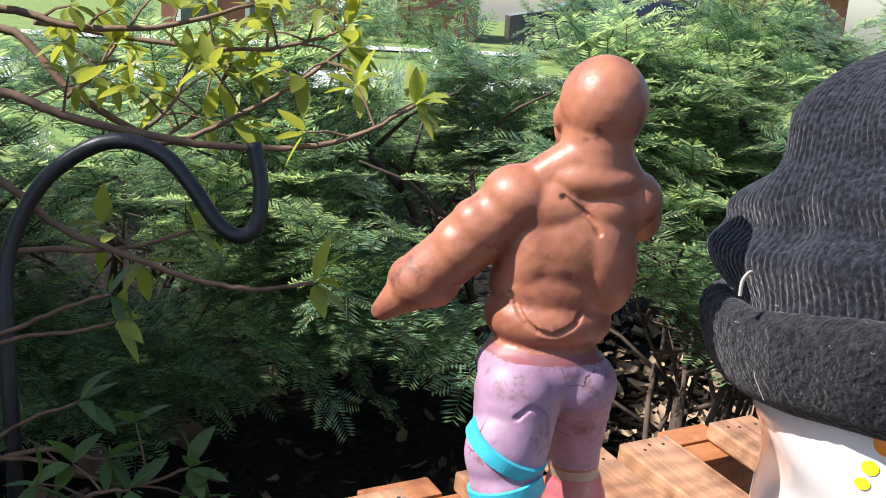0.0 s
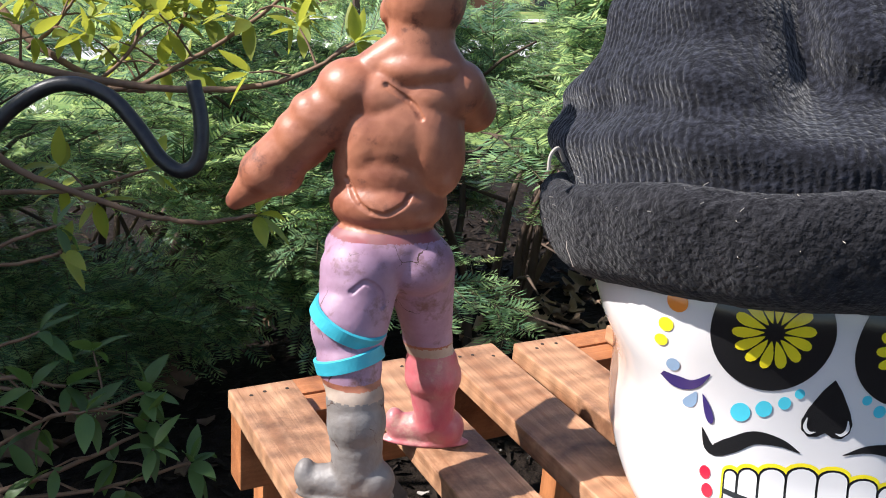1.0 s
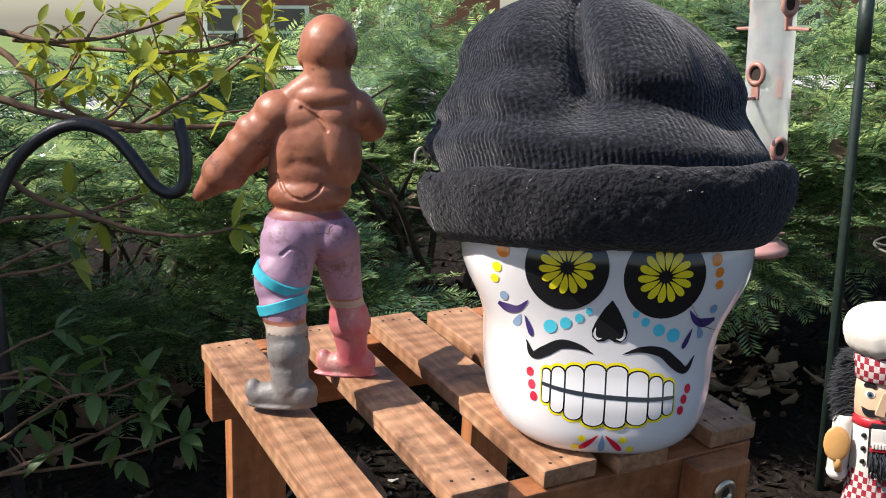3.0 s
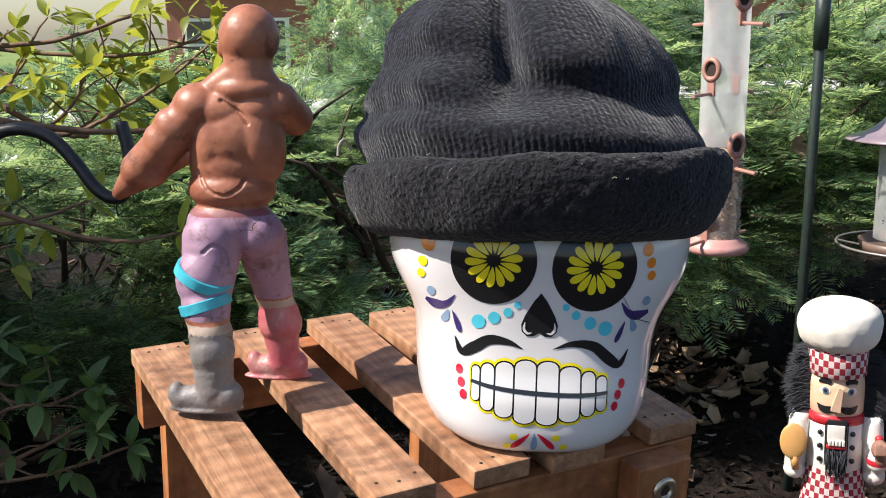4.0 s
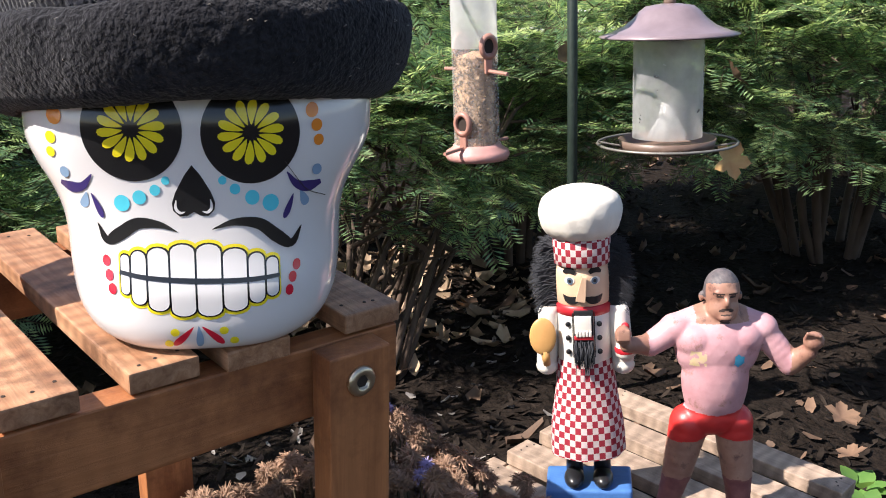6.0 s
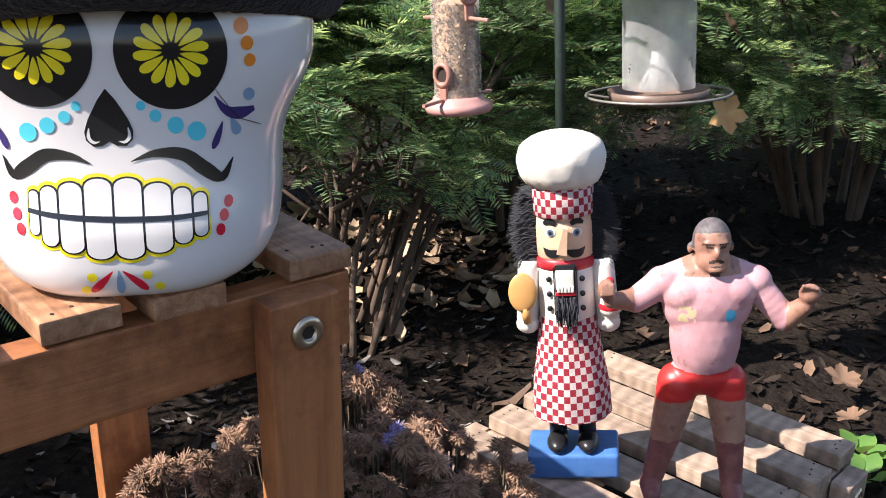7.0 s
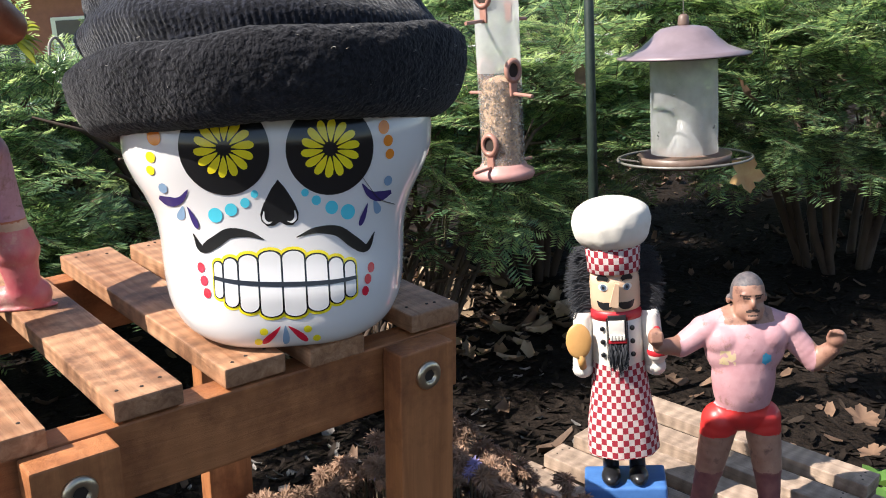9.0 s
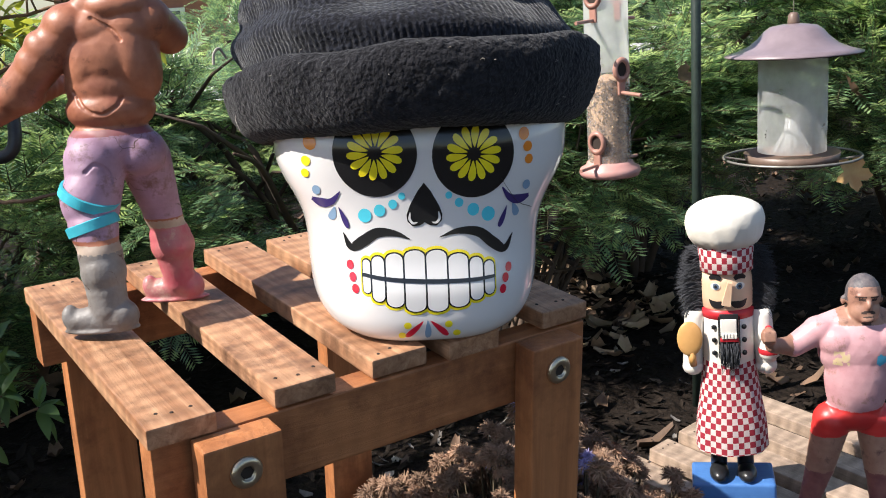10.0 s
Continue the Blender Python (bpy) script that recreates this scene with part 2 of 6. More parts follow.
for nm, c in dict(black=(0.012, 0.012, 0.013), yellow=(0.80, 0.66, 0.02), orange=(0.80, 0.25, 0.03), cyan=(0.08, 0.55, 0.68), red=(0.62, 0.015, 0.04),
                  violet=(0.045, 0.03, 0.14), slate=(0.22, 0.33, 0.47)).items():
    M["glaze_" + nm] = material(nm + " glaze", c, tuple(min(1, x * 1.12) for x in c), rough=0.2, scale=60, bump=0.03, coat=0.4)
M["glaze_white"] = material("white glaze", (0.74, 0.715, 0.70), (0.70, 0.675, 0.66), rough=0.2, bump=0, coat=0.4)
M["iron"] = material("black painted iron", (0.012, 0.012, 0.014), (0.03, 0.028, 0.028), rough=0.42, scale=120, bump=0.25, bump_scale=300, dist=0.0006)
M["green_iron"] = material("dark green painted steel", (0.010, 0.020, 0.016), (0.02, 0.034, 0.026), rough=0.5, scale=100, bump=0.2, bump_scale=200)
M["bark"] = material("yew bark", (0.10, 0.065, 0.045), (0.045, 0.03, 0.022), rough=0.9, scale=30, stretch=(1, 1, 0.3), bump=0.8, bump_scale=60)
M["twig"] = material("yew twig", (0.10, 0.075, 0.035), (0.06, 0.06, 0.025), rough=0.8, scale=40, bump=0)
M["needle"] = leaf_material("yew needle", (0.105, 0.195, 0.108), (0.180, 0.290, 0.150), (0.22, 0.37, 0.17), vary=0.45, rough=0.26, amount=0.38, spec=0.9)
M["needle_tip"] = leaf_material("young yew needle", (0.22, 0.34, 0.16), (0.30, 0.42, 0.20), (0.58, 0.74, 0.27), vary=0.4, rough=0.4, amount=0.52)
M["azalea_leaf"] = leaf_material("autumn azalea leaf", (0.16, 0.23, 0.035), (0.36, 0.34, 0.04), (0.50, 0.52, 0.06), vary=0.3, amount=0.45, island=False)
M["azalea_green"] = leaf_material("green azalea leaf", (0.06, 0.12, 0.035), (0.11, 0.18, 0.05), (0.2, 0.32, 0.06), vary=0.3, amount=0.3, island=False)
M["azalea_twig"] = material("azalea bark", (0.22, 0.13, 0.075), (0.13, 0.075, 0.045), rough=0.8, scale=50, stretch=(1, 1, 0.4), bump=0.5, bump_scale=150)
M["mulch"] = material("dark bark mulch", (0.008, 0.0056, 0.0042), (0.022, 0.0155, 0.012), rough=0.95, scale=60, bump=1.0, bump_scale=90, dist=0.01, dirt=(0.042, 0.031, 0.024), dirt_at=0.68, dirt_scale=70, spec=0.12)
M["chip"] = material("mulch chip", (0.007, 0.005, 0.004), (0.028, 0.020, 0.015), rough=0.8, scale=60, bump=0.5, bump_scale=200, vary=0.5, island=True, spec=0.15)
M["dead_leaf"] = material("dead leaf", (0.07, 0.040, 0.026), (0.16, 0.095, 0.058), rough=0.75, scale=40, bump=0.3, bump_scale=80, vary=0.45, island=True)
# dry leaves whose pale colour stands in for sunlight on the ground
M["sunfleck_leaf"] = material("dry leaf lightened as sun flecks", (0.42, 0.30, 0.20), (0.30, 0.20, 0.12), rough=0.75, scale=40, bump=0.3, bump_scale=80, vary=0.4, island=True)
M["pale_scrap"] = material("bleached leaf scrap", (0.26, 0.235, 0.215), (0.10, 0.085, 0.075), rough=0.7, scale=60, bump=0.3, bump_scale=80, vary=0.5, island=True)
M["tan_leaf"] = material("tan maple leaf", (0.55, 0.36, 0.14), (0.42, 0.22, 0.08), rough=0.65, scale=40, bump=0.3, bump_scale=60)
M["concrete"] = material("pale concrete", (0.58, 0.56, 0.55), (0.46, 0.45, 0.44), rough=0.85, scale=1.5, bump=0.1, bump_scale=40)
M["lawn"] = material("autumn lawn", (0.10, 0.19, 0.035), (0.20, 0.24, 0.06), rough=0.9, scale=2.5, bump=0.6, bump_scale=30, dist=0.03, dirt=(0.34, 0.28, 0.10), dirt_at=0.60, dirt_scale=0.8)
M["brick"] = material("red brick", (0.33, 0.13, 0.10), (0.25, 0.10, 0.08), rough=0.85, scale=5, bump=0.4, bump_scale=12)
M["shingle"] = material("grey shingle", (0.20, 0.19, 0.19), (0.13, 0.125, 0.125), rough=0.9, scale=6, bump=0.4)
M["trim"] = material("white trim paint", (0.75, 0.74, 0.72), (0.68, 0.67, 0.65), rough=0.5, scale=6, bump=0)
M["pane"] = material("window glass", (0.05, 0.06, 0.075), (0.03, 0.035, 0.045), rough=0.06, scale=1, bump=0, spec=0.9)
M["car_paint"] = material("dark blue car paint", (0.012, 0.014, 0.03), (0.015, 0.018, 0.035), rough=0.25, scale=2, bump=0, coat=0.8)
M["tyre"] = material("black tyre", (0.012, 0.012, 0.012), rough=0.85, bump=0)
M["seed_head"] = material("dried flower head", (0.40, 0.25, 0.165), (0.23, 0.138, 0.09), rough=0.9, scale=80, bump=0.3, vary=0.3)
M["lilac"] = material("lilac petals", (0.44, 0.38, 0.64), (0.34, 0.28, 0.54), rough=0.7, scale=80, bump=0)
M["dry_stem"] = material("dry stem", (0.10, 0.075, 0.045), (0.06, 0.05, 0.03), rough=0.9, scale=60, bump=0.2)
M["weed"] = leaf_material("weed leaf", (0.10, 0.22, 0.05), (0.16, 0.30, 0.07), (0.3, 0.5, 0.1), vary=0.2, amount=0.3, island=False)

# ---- ground ----
gv, gq = [], []
GX = np.concatenate([np.linspace(-40, -2, 14), np.linspace(-1.8, 3.2, 90), np.linspace(3.6, 40, 14)])
GY = np.concatenate([np.linspace(-20, -1, 10), np.linspace(-0.9, 3.6, 84), np.linspace(4, 60, 22)])


def ground_z(x, y):
    near = 0.010 * noise.noise((x * 9, y * 9, 0)) + 0.02 * noise.noise((x * 2.3, y * 2.3, 3))
    slope = 0.02 + 0.05 * min(max(y, -1.5), 2.0) - 0.03
    fall = max(0.0, y + 0.25 * x - 3.0)
    return near * max(0.0, 1 - fall) + slope - 0.02 * min(fall, 20)


for y in GY:
    for x in GX:
        gv.append((x, y, ground_z(x, y)))
nx = len(GX)
for j in range(len(GY) - 1):
    for i in range(nx - 1):
        a = j * nx + i
        gq.append((a, a + 1, a + nx + 1, a + nx))
ground = put("ground", grid_mesh("ground", gv, gq, True), M["mulch"])
tagged(ground, "dark bark mulch strewn with dead leaves", "ground", kind="structure")

# ---- tall stand ----
TOP = 0.42
SLATS = ((0.0, 0.0355), (0.0675, 0.103), (0.1265, 0.162), (0.1745, 0.21), (0.2445, 0.28))


def bolt(parent, x, y, z, r=0.0085):
    m = pose(x, y, z, 90, 0, 0)
    b = part("bolt", lathe([(r, 0), (r, 0.0012), (r * 0.86, 0.0026), (r * 0.52, 0.0029), (r * 0.46, 0.0022), (r * 0.44, 0.0012)], 24, m=m), M["steel"], parent, "domed steel hex bolt", True)
    part("hex_socket", lathe([(r * 0.43, 0.0013), (r * 0.40, 0.00135)], 6, m=m), M["nail"], b)


def stand(name, label, slats, depth, top, leg_x, leg_top, m, mat, thick=0.011, bolts=True, rail_h=0.041, length=None):
    s = thing(name, label, "plant stand", m)
    for i, (x0, x1) in enumerate(slats):
        bm = box((x1 - x0, depth, thick), ((x0 + x1) / 2, depth / 2 + 0.002 * ((i * 7) % 3 - 1), top - thick / 2 + 0.0006 * ((i * 5) % 3)), 0.0012)
        sl = part("slat", bm, mat, s)
        for k in range(6):
            near = 0.011 if k < 3 else depth - 0.011
            part("nail_hole", lathe([(0.0011, 0), (0.0009, 0.0003)], 8, m=Matrix.Translation((x0 + 0.008 + 0.0095 * (k % 3) + random.uniform(-.003, .003), near + random.uniform(-.003, .003), top + 0.0006 * ((i * 5) % 3)))), M["nail"], sl)
    z1 = top - thick - 0.0005
    xa, xb = slats[0][0] + 0.002, slats[-1][1] - 0.001
    for y in (0.001, depth - 0.019):
        part("rail", box((xb - xa, 0.018, rail_h), ((xa + xb) / 2, y + 0.009, z1 - rail_h / 2), 0.0013), M["rail"] if mat is M["slat"] else mat, s)
    for x0, x1 in leg_x:
        for y in (-0.0185, depth + 0.001):
            part("leg", box((x1 - x0, 0.0175, leg_top + 0.05), ((x0 + x1) / 2, y + 0.00875, (leg_top - 0.05) / 2), 0.0014), M["leg"] if mat is M["slat"] else mat, s)
        if bolts:
            bolt(s, (x0 + x1) / 2, -0.0185, leg_top - 0.0165)
    return s


tall = stand("plant_stand", "tall brown-stained slatted wooden plant stand", SLATS, 0.243, TOP, ((0.021, 0.0625), (0.2225, 0.2605)), 0.4085, TILT, M["slat"])

# ---- low stand ----
LOW_TOP = 0.13
low = stand("low_plant_stand", "low weathered slatted wooden stand on the mulch", tuple((p, p + 0.0315) for p in (-0.053, 0.0, 0.053, 0.106, 0.159)), 0.262, LOW_TOP,
            ((-0.035, 0.003), (0.140, 0.178)), 0.116, TILT @ pose(0.599, -0.0545, 0, 0, 0, 8), M["grey_slat"], thick=0.014)

# ---- skull jar ----
SK_U, SK_N = Vector((0.875, -0.484, 0)), Vector((-0.484, -0.875, 0))
SK_C = Vector((0.1715, 0.0185, TOP)) - 0.067 * SK_N + 0.003 * SK_U
HALF_W = ((0.0, 0.048), (0.003, 0.0555), (0.010, 0.0635), (0.022, 0.0678), (0.036, 0.0690), (0.052, 0.0698), (0.064, 0.0718), (0.076, 0.0765), (0.088, 0.0828), (0.100, 0.0865), (0.112, 0.0868), (0.125, 0.083), (0.145, 0.066), (0.157, 0.04), (0.162, 0.01))
FRONT = ((0.0, 0.0755), (0.003, 0.0835), (0.008, 0.0870), (0.016, 0.0885), (0.03, 0.0875), (0.05, 0.081), (0.075, 0.0765), (0.09, 0.0755), (0.108, 0.0755), (0.125, 0.071), (0.145, 0.056), (0.157, 0.033), (0.162, 0.01))
SK_E = 2.9


def skull_frame():
    m = Matrix((SK_U, -SK_N, Vector((0, 0, 1)))).transposed().to_4x4()
    m.translation = SK_C
    return TILT @ m


def skull_point(u, z, lift=0.0):
    """A point on the front of the jar, u to the side and z above the stand, in the jar's own frame (y runs to the back)."""
    w, b = interp(z, HALF_W), interp(z, FRONT)
    q = min(abs(u) / w, 0.999)
    return Vector((u * (1 + lift / w), -(b * (1 - q ** SK_E) ** (1 / SK_E) + lift), z))


jar = thing("skull_jar", "white glazed sugar-skull cookie jar with painted flower eyes", "jar", skull_frame())
bm = bmesh.new()
rings = []
zs = [0.162 * (0.5 - 0.5 * math.cos(math.pi * i / 56)) for i in range(57)]
for z in zs:
    w, b = interp(z, HALF_W), interp(z, FRONT)
    ring = []
    for i in range(96):
        a = 2 * math.pi * i / 96
        ca, sa = math.cos(a), math.sin(a)
        bb = b if sa < 0 else b * 0.86
        ring.append(bm.verts.new((w * math.copysign(abs(ca) ** (2 / SK_E), ca), bb * math.copysign(abs(sa) ** (2 / SK_E), sa), z)))
    rings.append(ring)
for r0, r1 in zip(rings, rings[1:]):
    for i in range(96):
        bm.faces.new((r0[i], r0[(i + 1) % 96], r1[(i + 1) % 96], r1[i]))
bm.faces.new(rings[0][::-1])
bm.faces.new(rings[-1])
jar_body = part("body", bm, M["ceramic"], jar, "", True)


def decal(name, outline, mat, lift=0.0003, parent=None, label="", step=0.004):
    """A painted patch: a closed outline in (u, z) laid on the jar's front."""
    b = bmesh.new()
    vs = [b.verts.new((u, z, 0)) for u, z in outline]
    f = b.faces.new(vs)
    bmesh.ops.triangulate(b, faces=[f])
    for _ in range(3):
        long_edges = [e for e in b.edges if e.calc_length() > step]
        if not long_edges:
            break
        bmesh.ops.subdivide_edges(b, edges=long_edges, cuts=1)
        bmesh.ops.triangulate(b, faces=b.faces[:])
    for v in b.verts:
        v.co = skull_point(v.co.x, v.co.y, lift)
    for fc in b.faces:
        fc.normal_update()
        if fc.normal.y > 0:
            fc.normal_flip()
    return part(name, b, mat, parent or jar, label, True)


def oval(u, z, a, b, turn=0.0, n=24, pointed=0.0):
    out = []
    for i in range(n):
        t = 2 * math.pi * i / n
        x, y = a * math.cos(t), b * math.sin(t)
        x *= 1 - pointed * (math.sin(t) * 0.5 + 0.5)
        c, s = math.cos(turn), math.sin(turn)
        out.append((u + x * c - y * s, z + x * s + y * c))
    return out


def petal(u, z, r0, r1, w, ang, n=14):
    """A leaf-shaped petal that points away from (u, z)."""
    out = []
    for i in range(n):
        t = 2 * math.pi * i / n
        along = (r0 + r1) / 2 + (r1 - r0) / 2 * math.cos(t)
        side = w * math.sin(t) * (0.62 + 0.38 * math.cos(t - 0.3))
        out.append((u + along * math.cos(ang) - side * math.sin(ang), z + along * math.sin(ang) + side * math.cos(ang)))
    return out


def stroke(points, widths, n=6):
    """The outline of a brush stroke."""
    p = [Vector((a, b, 0)) for a, b in points]
    q = smooth_path(p, n)
    ws = [interp(i / (len(q) - 1), [(k / (len(widths) - 1), w) for k, w in enumerate(widths)]) for i in range(len(q))]
    left, right = [], []
    for i, c in enumerate(q):
        d = (q[min(i + 1, len(q) - 1)] - q[max(i - 1, 0)]).normalized()
        nn = Vector((-d.y, d.x, 0))
        left.append((c.x + nn.x * ws[i], c.y + nn.y * ws[i]))
        right.append((c.x - nn.x * ws[i], c.y - nn.y * ws[i]))
    return left + right[::-1]


# painted face: left and right halves differ a little, as the paint does
O = -0.003
EYES = ((-0.0254, 0.1092), (0.0278, 0.1070))
for eu, ez in EYES:
    eye = decal("eye_patch", oval(eu + O, ez - 0.0005, 0.0226, 0.0238, n=48), M["glaze_black"], label="round black eye patch with a yellow flower")
    for k in range(14):
        a = 2 * math.pi * (k + 0.25) / 14
        decal("petal", petal(eu + O, ez, 0.0036, 0.0152, 0.0031, a), M["glaze_yellow"], 0.0006, eye)
for u, z, r in ((-0.0116, 0.0851, 0.0019), (-0.0166, 0.0807, 0.0024), (-0.0238, 0.0773, 0.0031), (-0.0319, 0.0744, 0.0036), (0.0140, 0.0847, 0.0019), (0.0196, 0.0804, 0.0024), (0.0274, 0.0761, 0.0033), (0.0358, 0.0730, 0.0038)):
    decal("cheek_dot", oval(u + O, z, r, r * 1.08), M["glaze_cyan"])
for u, z in ((-0.0578, 0.0871), (0.0582, 0.0868)):
    decal("side_dot", oval(u + O, z, 0.0023, 0.0028), M["glaze_slate"])
for pts in (((-0.0448, 0.0875), (-0.0495, 0.0815), (-0.0550, 0.0800), (-0.0605, 0.0815)), ((0.0439, 0.0872), (0.0480, 0.0812), (0.0535, 0.0790), (0.0600, 0.0802))):
    decal("crescent", stroke([(u + O, z) for u, z in pts], (0.0003, 0.0018, 0.0028, 0.0012)), M["glaze_violet"])
for s, u, z in ((-1, -0.0482, 0.0785), (1, 0.0500, 0.0775)):
    decal("blue_drop", petal(u + O, z, 0.0, 0.0085, 0.0030, radians(-90 + s * 18)), M["glaze_slate"], 0.0002)
for s, u, z in ((-1, -0.0460, 0.0785), (1, 0.0466, 0.0765)):
    decal("violet_drop", petal(u + O, z, 0.0, 0.0128, 0.0021, radians(-90 - s * 22)), M["glaze_violet"], 0.0004)
for u, z, r, c in ((-0.0601, 0.1138, 0.0036, "orange"), (-0.0628, 0.1034, 0.0025, "yellow"), (-0.0635, 0.0963, 0.0022, "yellow"), (0.0564, 0.1158, 0.0030, "orange"), (0.0585, 0.1087, 0.0026, "orange"), (0.0593, 0.1015, 0.0024, "orange")):
    decal("temple_dot", oval(u + O, z, r, r * 1.15), M["glaze_" + c])
for u, z in ((-0.0410, 0.0467), (-0.0398, 0.0403), (-0.0385, 0.0343), (0.0471, 0.0419), (0.0450, 0.0366), (0.0433, 0.0307)):
    decal("jaw_dot", oval(u + O, z, 0.0019, 0.0026), M["glaze_red"])
for pts in (((-0.0078, 0.0613), (-0.0156, 0.0645), (-0.0255, 0.0650), (-0.0335, 0.0600), (-0.0400, 0.0565), (-0.0440, 0.0640)), ((0.0085, 0.0618), (0.0186, 0.0648), (0.0300, 0.0635), (0.0380, 0.0570), (0.0450, 0.0525), (0.0500, 0.0600))):
    decal("moustache", stroke([(u + O, z) for u, z in pts], (0.0002, 0.0016, 0.0027, 0.0030, 0.0020, 0.0002)), M["glaze_black"], label="black curled moustache")
for s, u in ((-1, -0.0020), (1, 0.0018)):
    decal("chin_leaf", petal(u + O, 0.0168, 0.0, 0.0142, 0.0026, radians(-90 + s * 44)), M["glaze_red"])
for u, z in ((-0.0107, 0.0141), (-0.0138, 0.0078), (0.0119, 0.0142), (0.0165, 0.0082)):
    decal("chin_dot", oval(u + O, z, 0.0021, 0.0021), M["glaze_yellow"])
decal("chin_drop", petal(0.0003 + O, 0.0172, 0.0, 0.0118, 0.0026, radians(-90)), M["glaze_slate"])
nose_shape = [(0, 0.0922), (0.0036, 0.0875), (0.0080, 0.0795), (0.0098, 0.0745), (0.0093, 0.0708), (0.0065, 0.0682), (0.003, 0.0684), (0, 0.0702)]
nose = decal("nose", [(u + O + 0.0005, z) for u, z in nose_shape + [(-u, z) for u, z in nose_shape[-2:0:-1]]], M["glaze_black"], label="black heart-shaped nose")
for s in (-1, 1):
    decal("nostril_line", stroke([(s * u + O + 0.0005, z) for u, z in ((0.0078, 0.0760), (0.0081, 0.0722), (0.0062, 0.0700), (0.0038, 0.0704))], (0.0002, 0.0007, 0.0006, 0.0001)), M["glaze_white"], 0.0006, nose)

part("stray_hair", sweep(smooth_path([skull_point(u, z, 0.0006) for u, z in ((0.040, 0.0925), (0.044, 0.0860), (0.050, 0.0775), (0.059, 0.0722))], 5), 0.00017, 4), M["nail"], jar, "fine dark hair stuck to the glaze")

# teeth: eight pairs, black outlines on a yellow halo
EDGE = (-0.0344, -0.0295, -0.0219, -0.0117, 0.0002, 0.0122, 0.0239, 0.0321, 0.0385)
LINE = (0.0426, 0.0414, 0.0406, 0.0396, 0.0389, 0.0383, 0.0384, 0.0386, 0.0390)
UP = (0.0090, 0.0120, 0.0145, 0.0168, 0.0172, 0.0150, 0.0122, 0.0092)
DOWN = (0.0100, 0.0135, 0.0155, 0.0175, 0.0172, 0.0150, 0.0120, 0.0100)


def tooth(x0, x1, z0, z1, h, inset=0.0):
    """A tooth rounded at its far end; h is below zero for the lower row."""
    sg = 1 if h > 0 else -1
    r = min(0.0036, (x1 - x0) / 2)
    out = [(x0, z0), (x1, z1)]
    for i in range(9):
        t = math.pi * i / 8
        out.append(((x0 + x1) / 2 + (x1 - x0) / 2 * math.cos(t), (z0 + z1) / 2 + h - sg * r + sg * r * math.sin(t)))
    return out


for i in range(8):
    x0, x1 = EDGE[i] + O, EDGE[i + 1] + O
    for row, hh in ((1, UP[i]), (-1, DOWN[i])):
        decal("tooth_halo", tooth(x0 - 0.0009, x1 + 0.0009, LINE[i], LINE[i + 1], row * (hh + 0.0014)), M["glaze_yellow"], 0.00015 + 0.00001 * i)
        t = decal("tooth", tooth(x0 - 0.0002, x1 + 0.0002, LINE[i], LINE[i + 1], row * hh), M["glaze_black"], 0.00035 + 0.00001 * i, label="white tooth with a black outline")
        decal("tooth_face", tooth(x0 + 0.0005, x1 - 0.0005, LINE[i] + row * 0.0003, LINE[i + 1] + row * 0.0003, row * (hh - 0.0010)), M["glaze_white"], 0.0007, t)
decal("bite_line", stroke([(EDGE[i] + O, LINE[i]) for i in (0, 2, 4, 6, 8)], (0.0009, 0.0011, 0.0012, 0.0011, 0.0009)), M["glaze_black"], 0.001)

# ---- knitted hat ----
def knit_material():
    m = bpy.data.materials.new("black ribbed knit")
    m.use_nodes = True
    n, k = m.node_tree.nodes, m.node_tree.links.new
    p = n["Principled BSDF"]
    tc = n.new("ShaderNodeTexCoord")
    nz = n.new("ShaderNodeTexNoise")
    nz.inputs["Scale"].default_value, nz.inputs["Detail"].default_value = 420, 3
    k(tc.outputs["Object"], nz.inputs["Vector"])
    r = n.new("ShaderNodeValToRGB")
    r.color_ramp.elements[0].position, r.color_ramp.elements[1].position = 0.42, 0.75
    r.color_ramp.elements[0].color, r.color_ramp.elements[1].color = (0.005, 0.0054, 0.0085, 1), (0.028, 0.030, 0.042, 1)
    k(nz.outputs[0], r.inputs[0])
    k(r.outputs[0], p.inputs["Base Color"])
    p.inputs["Roughness"].default_value = 0.95
    p.inputs["Specular IOR Level"].default_value = 0.15
    p.inputs["Sheen Weight"].default_value, p.inputs["Sheen Roughness"].default_value = 0.28, 0.45
    bp = n.new("ShaderNodeBump")
    bp.inputs["Strength"].default_value, bp.inputs["Distance"].default_value = 0.9, 0.0015
    k(nz.outputs[0], bp.inputs["Height"])
    k(bp.outputs[0], p.inputs["Normal"])
    return m


def fleece_material():
    m = material("black fleece", (0.005, 0.005, 0.0066), (0.028, 0.0275, 0.032), rough=0.95, scale=330, bump=1.0, bump_scale=400, dist=0.0028, spec=0.12, sheen=0.12)
    return m


M["knit"], M["fleece"] = knit_material(), fleece_material()
hat = thing("beanie", "black knitted beanie with a turned-up fleece cuff, on the skull jar", "hat", skull_frame() @ pose(-0.002, 0, 0.1295, -14, -1.2, 0) @ pose(0, 0, -0.134))
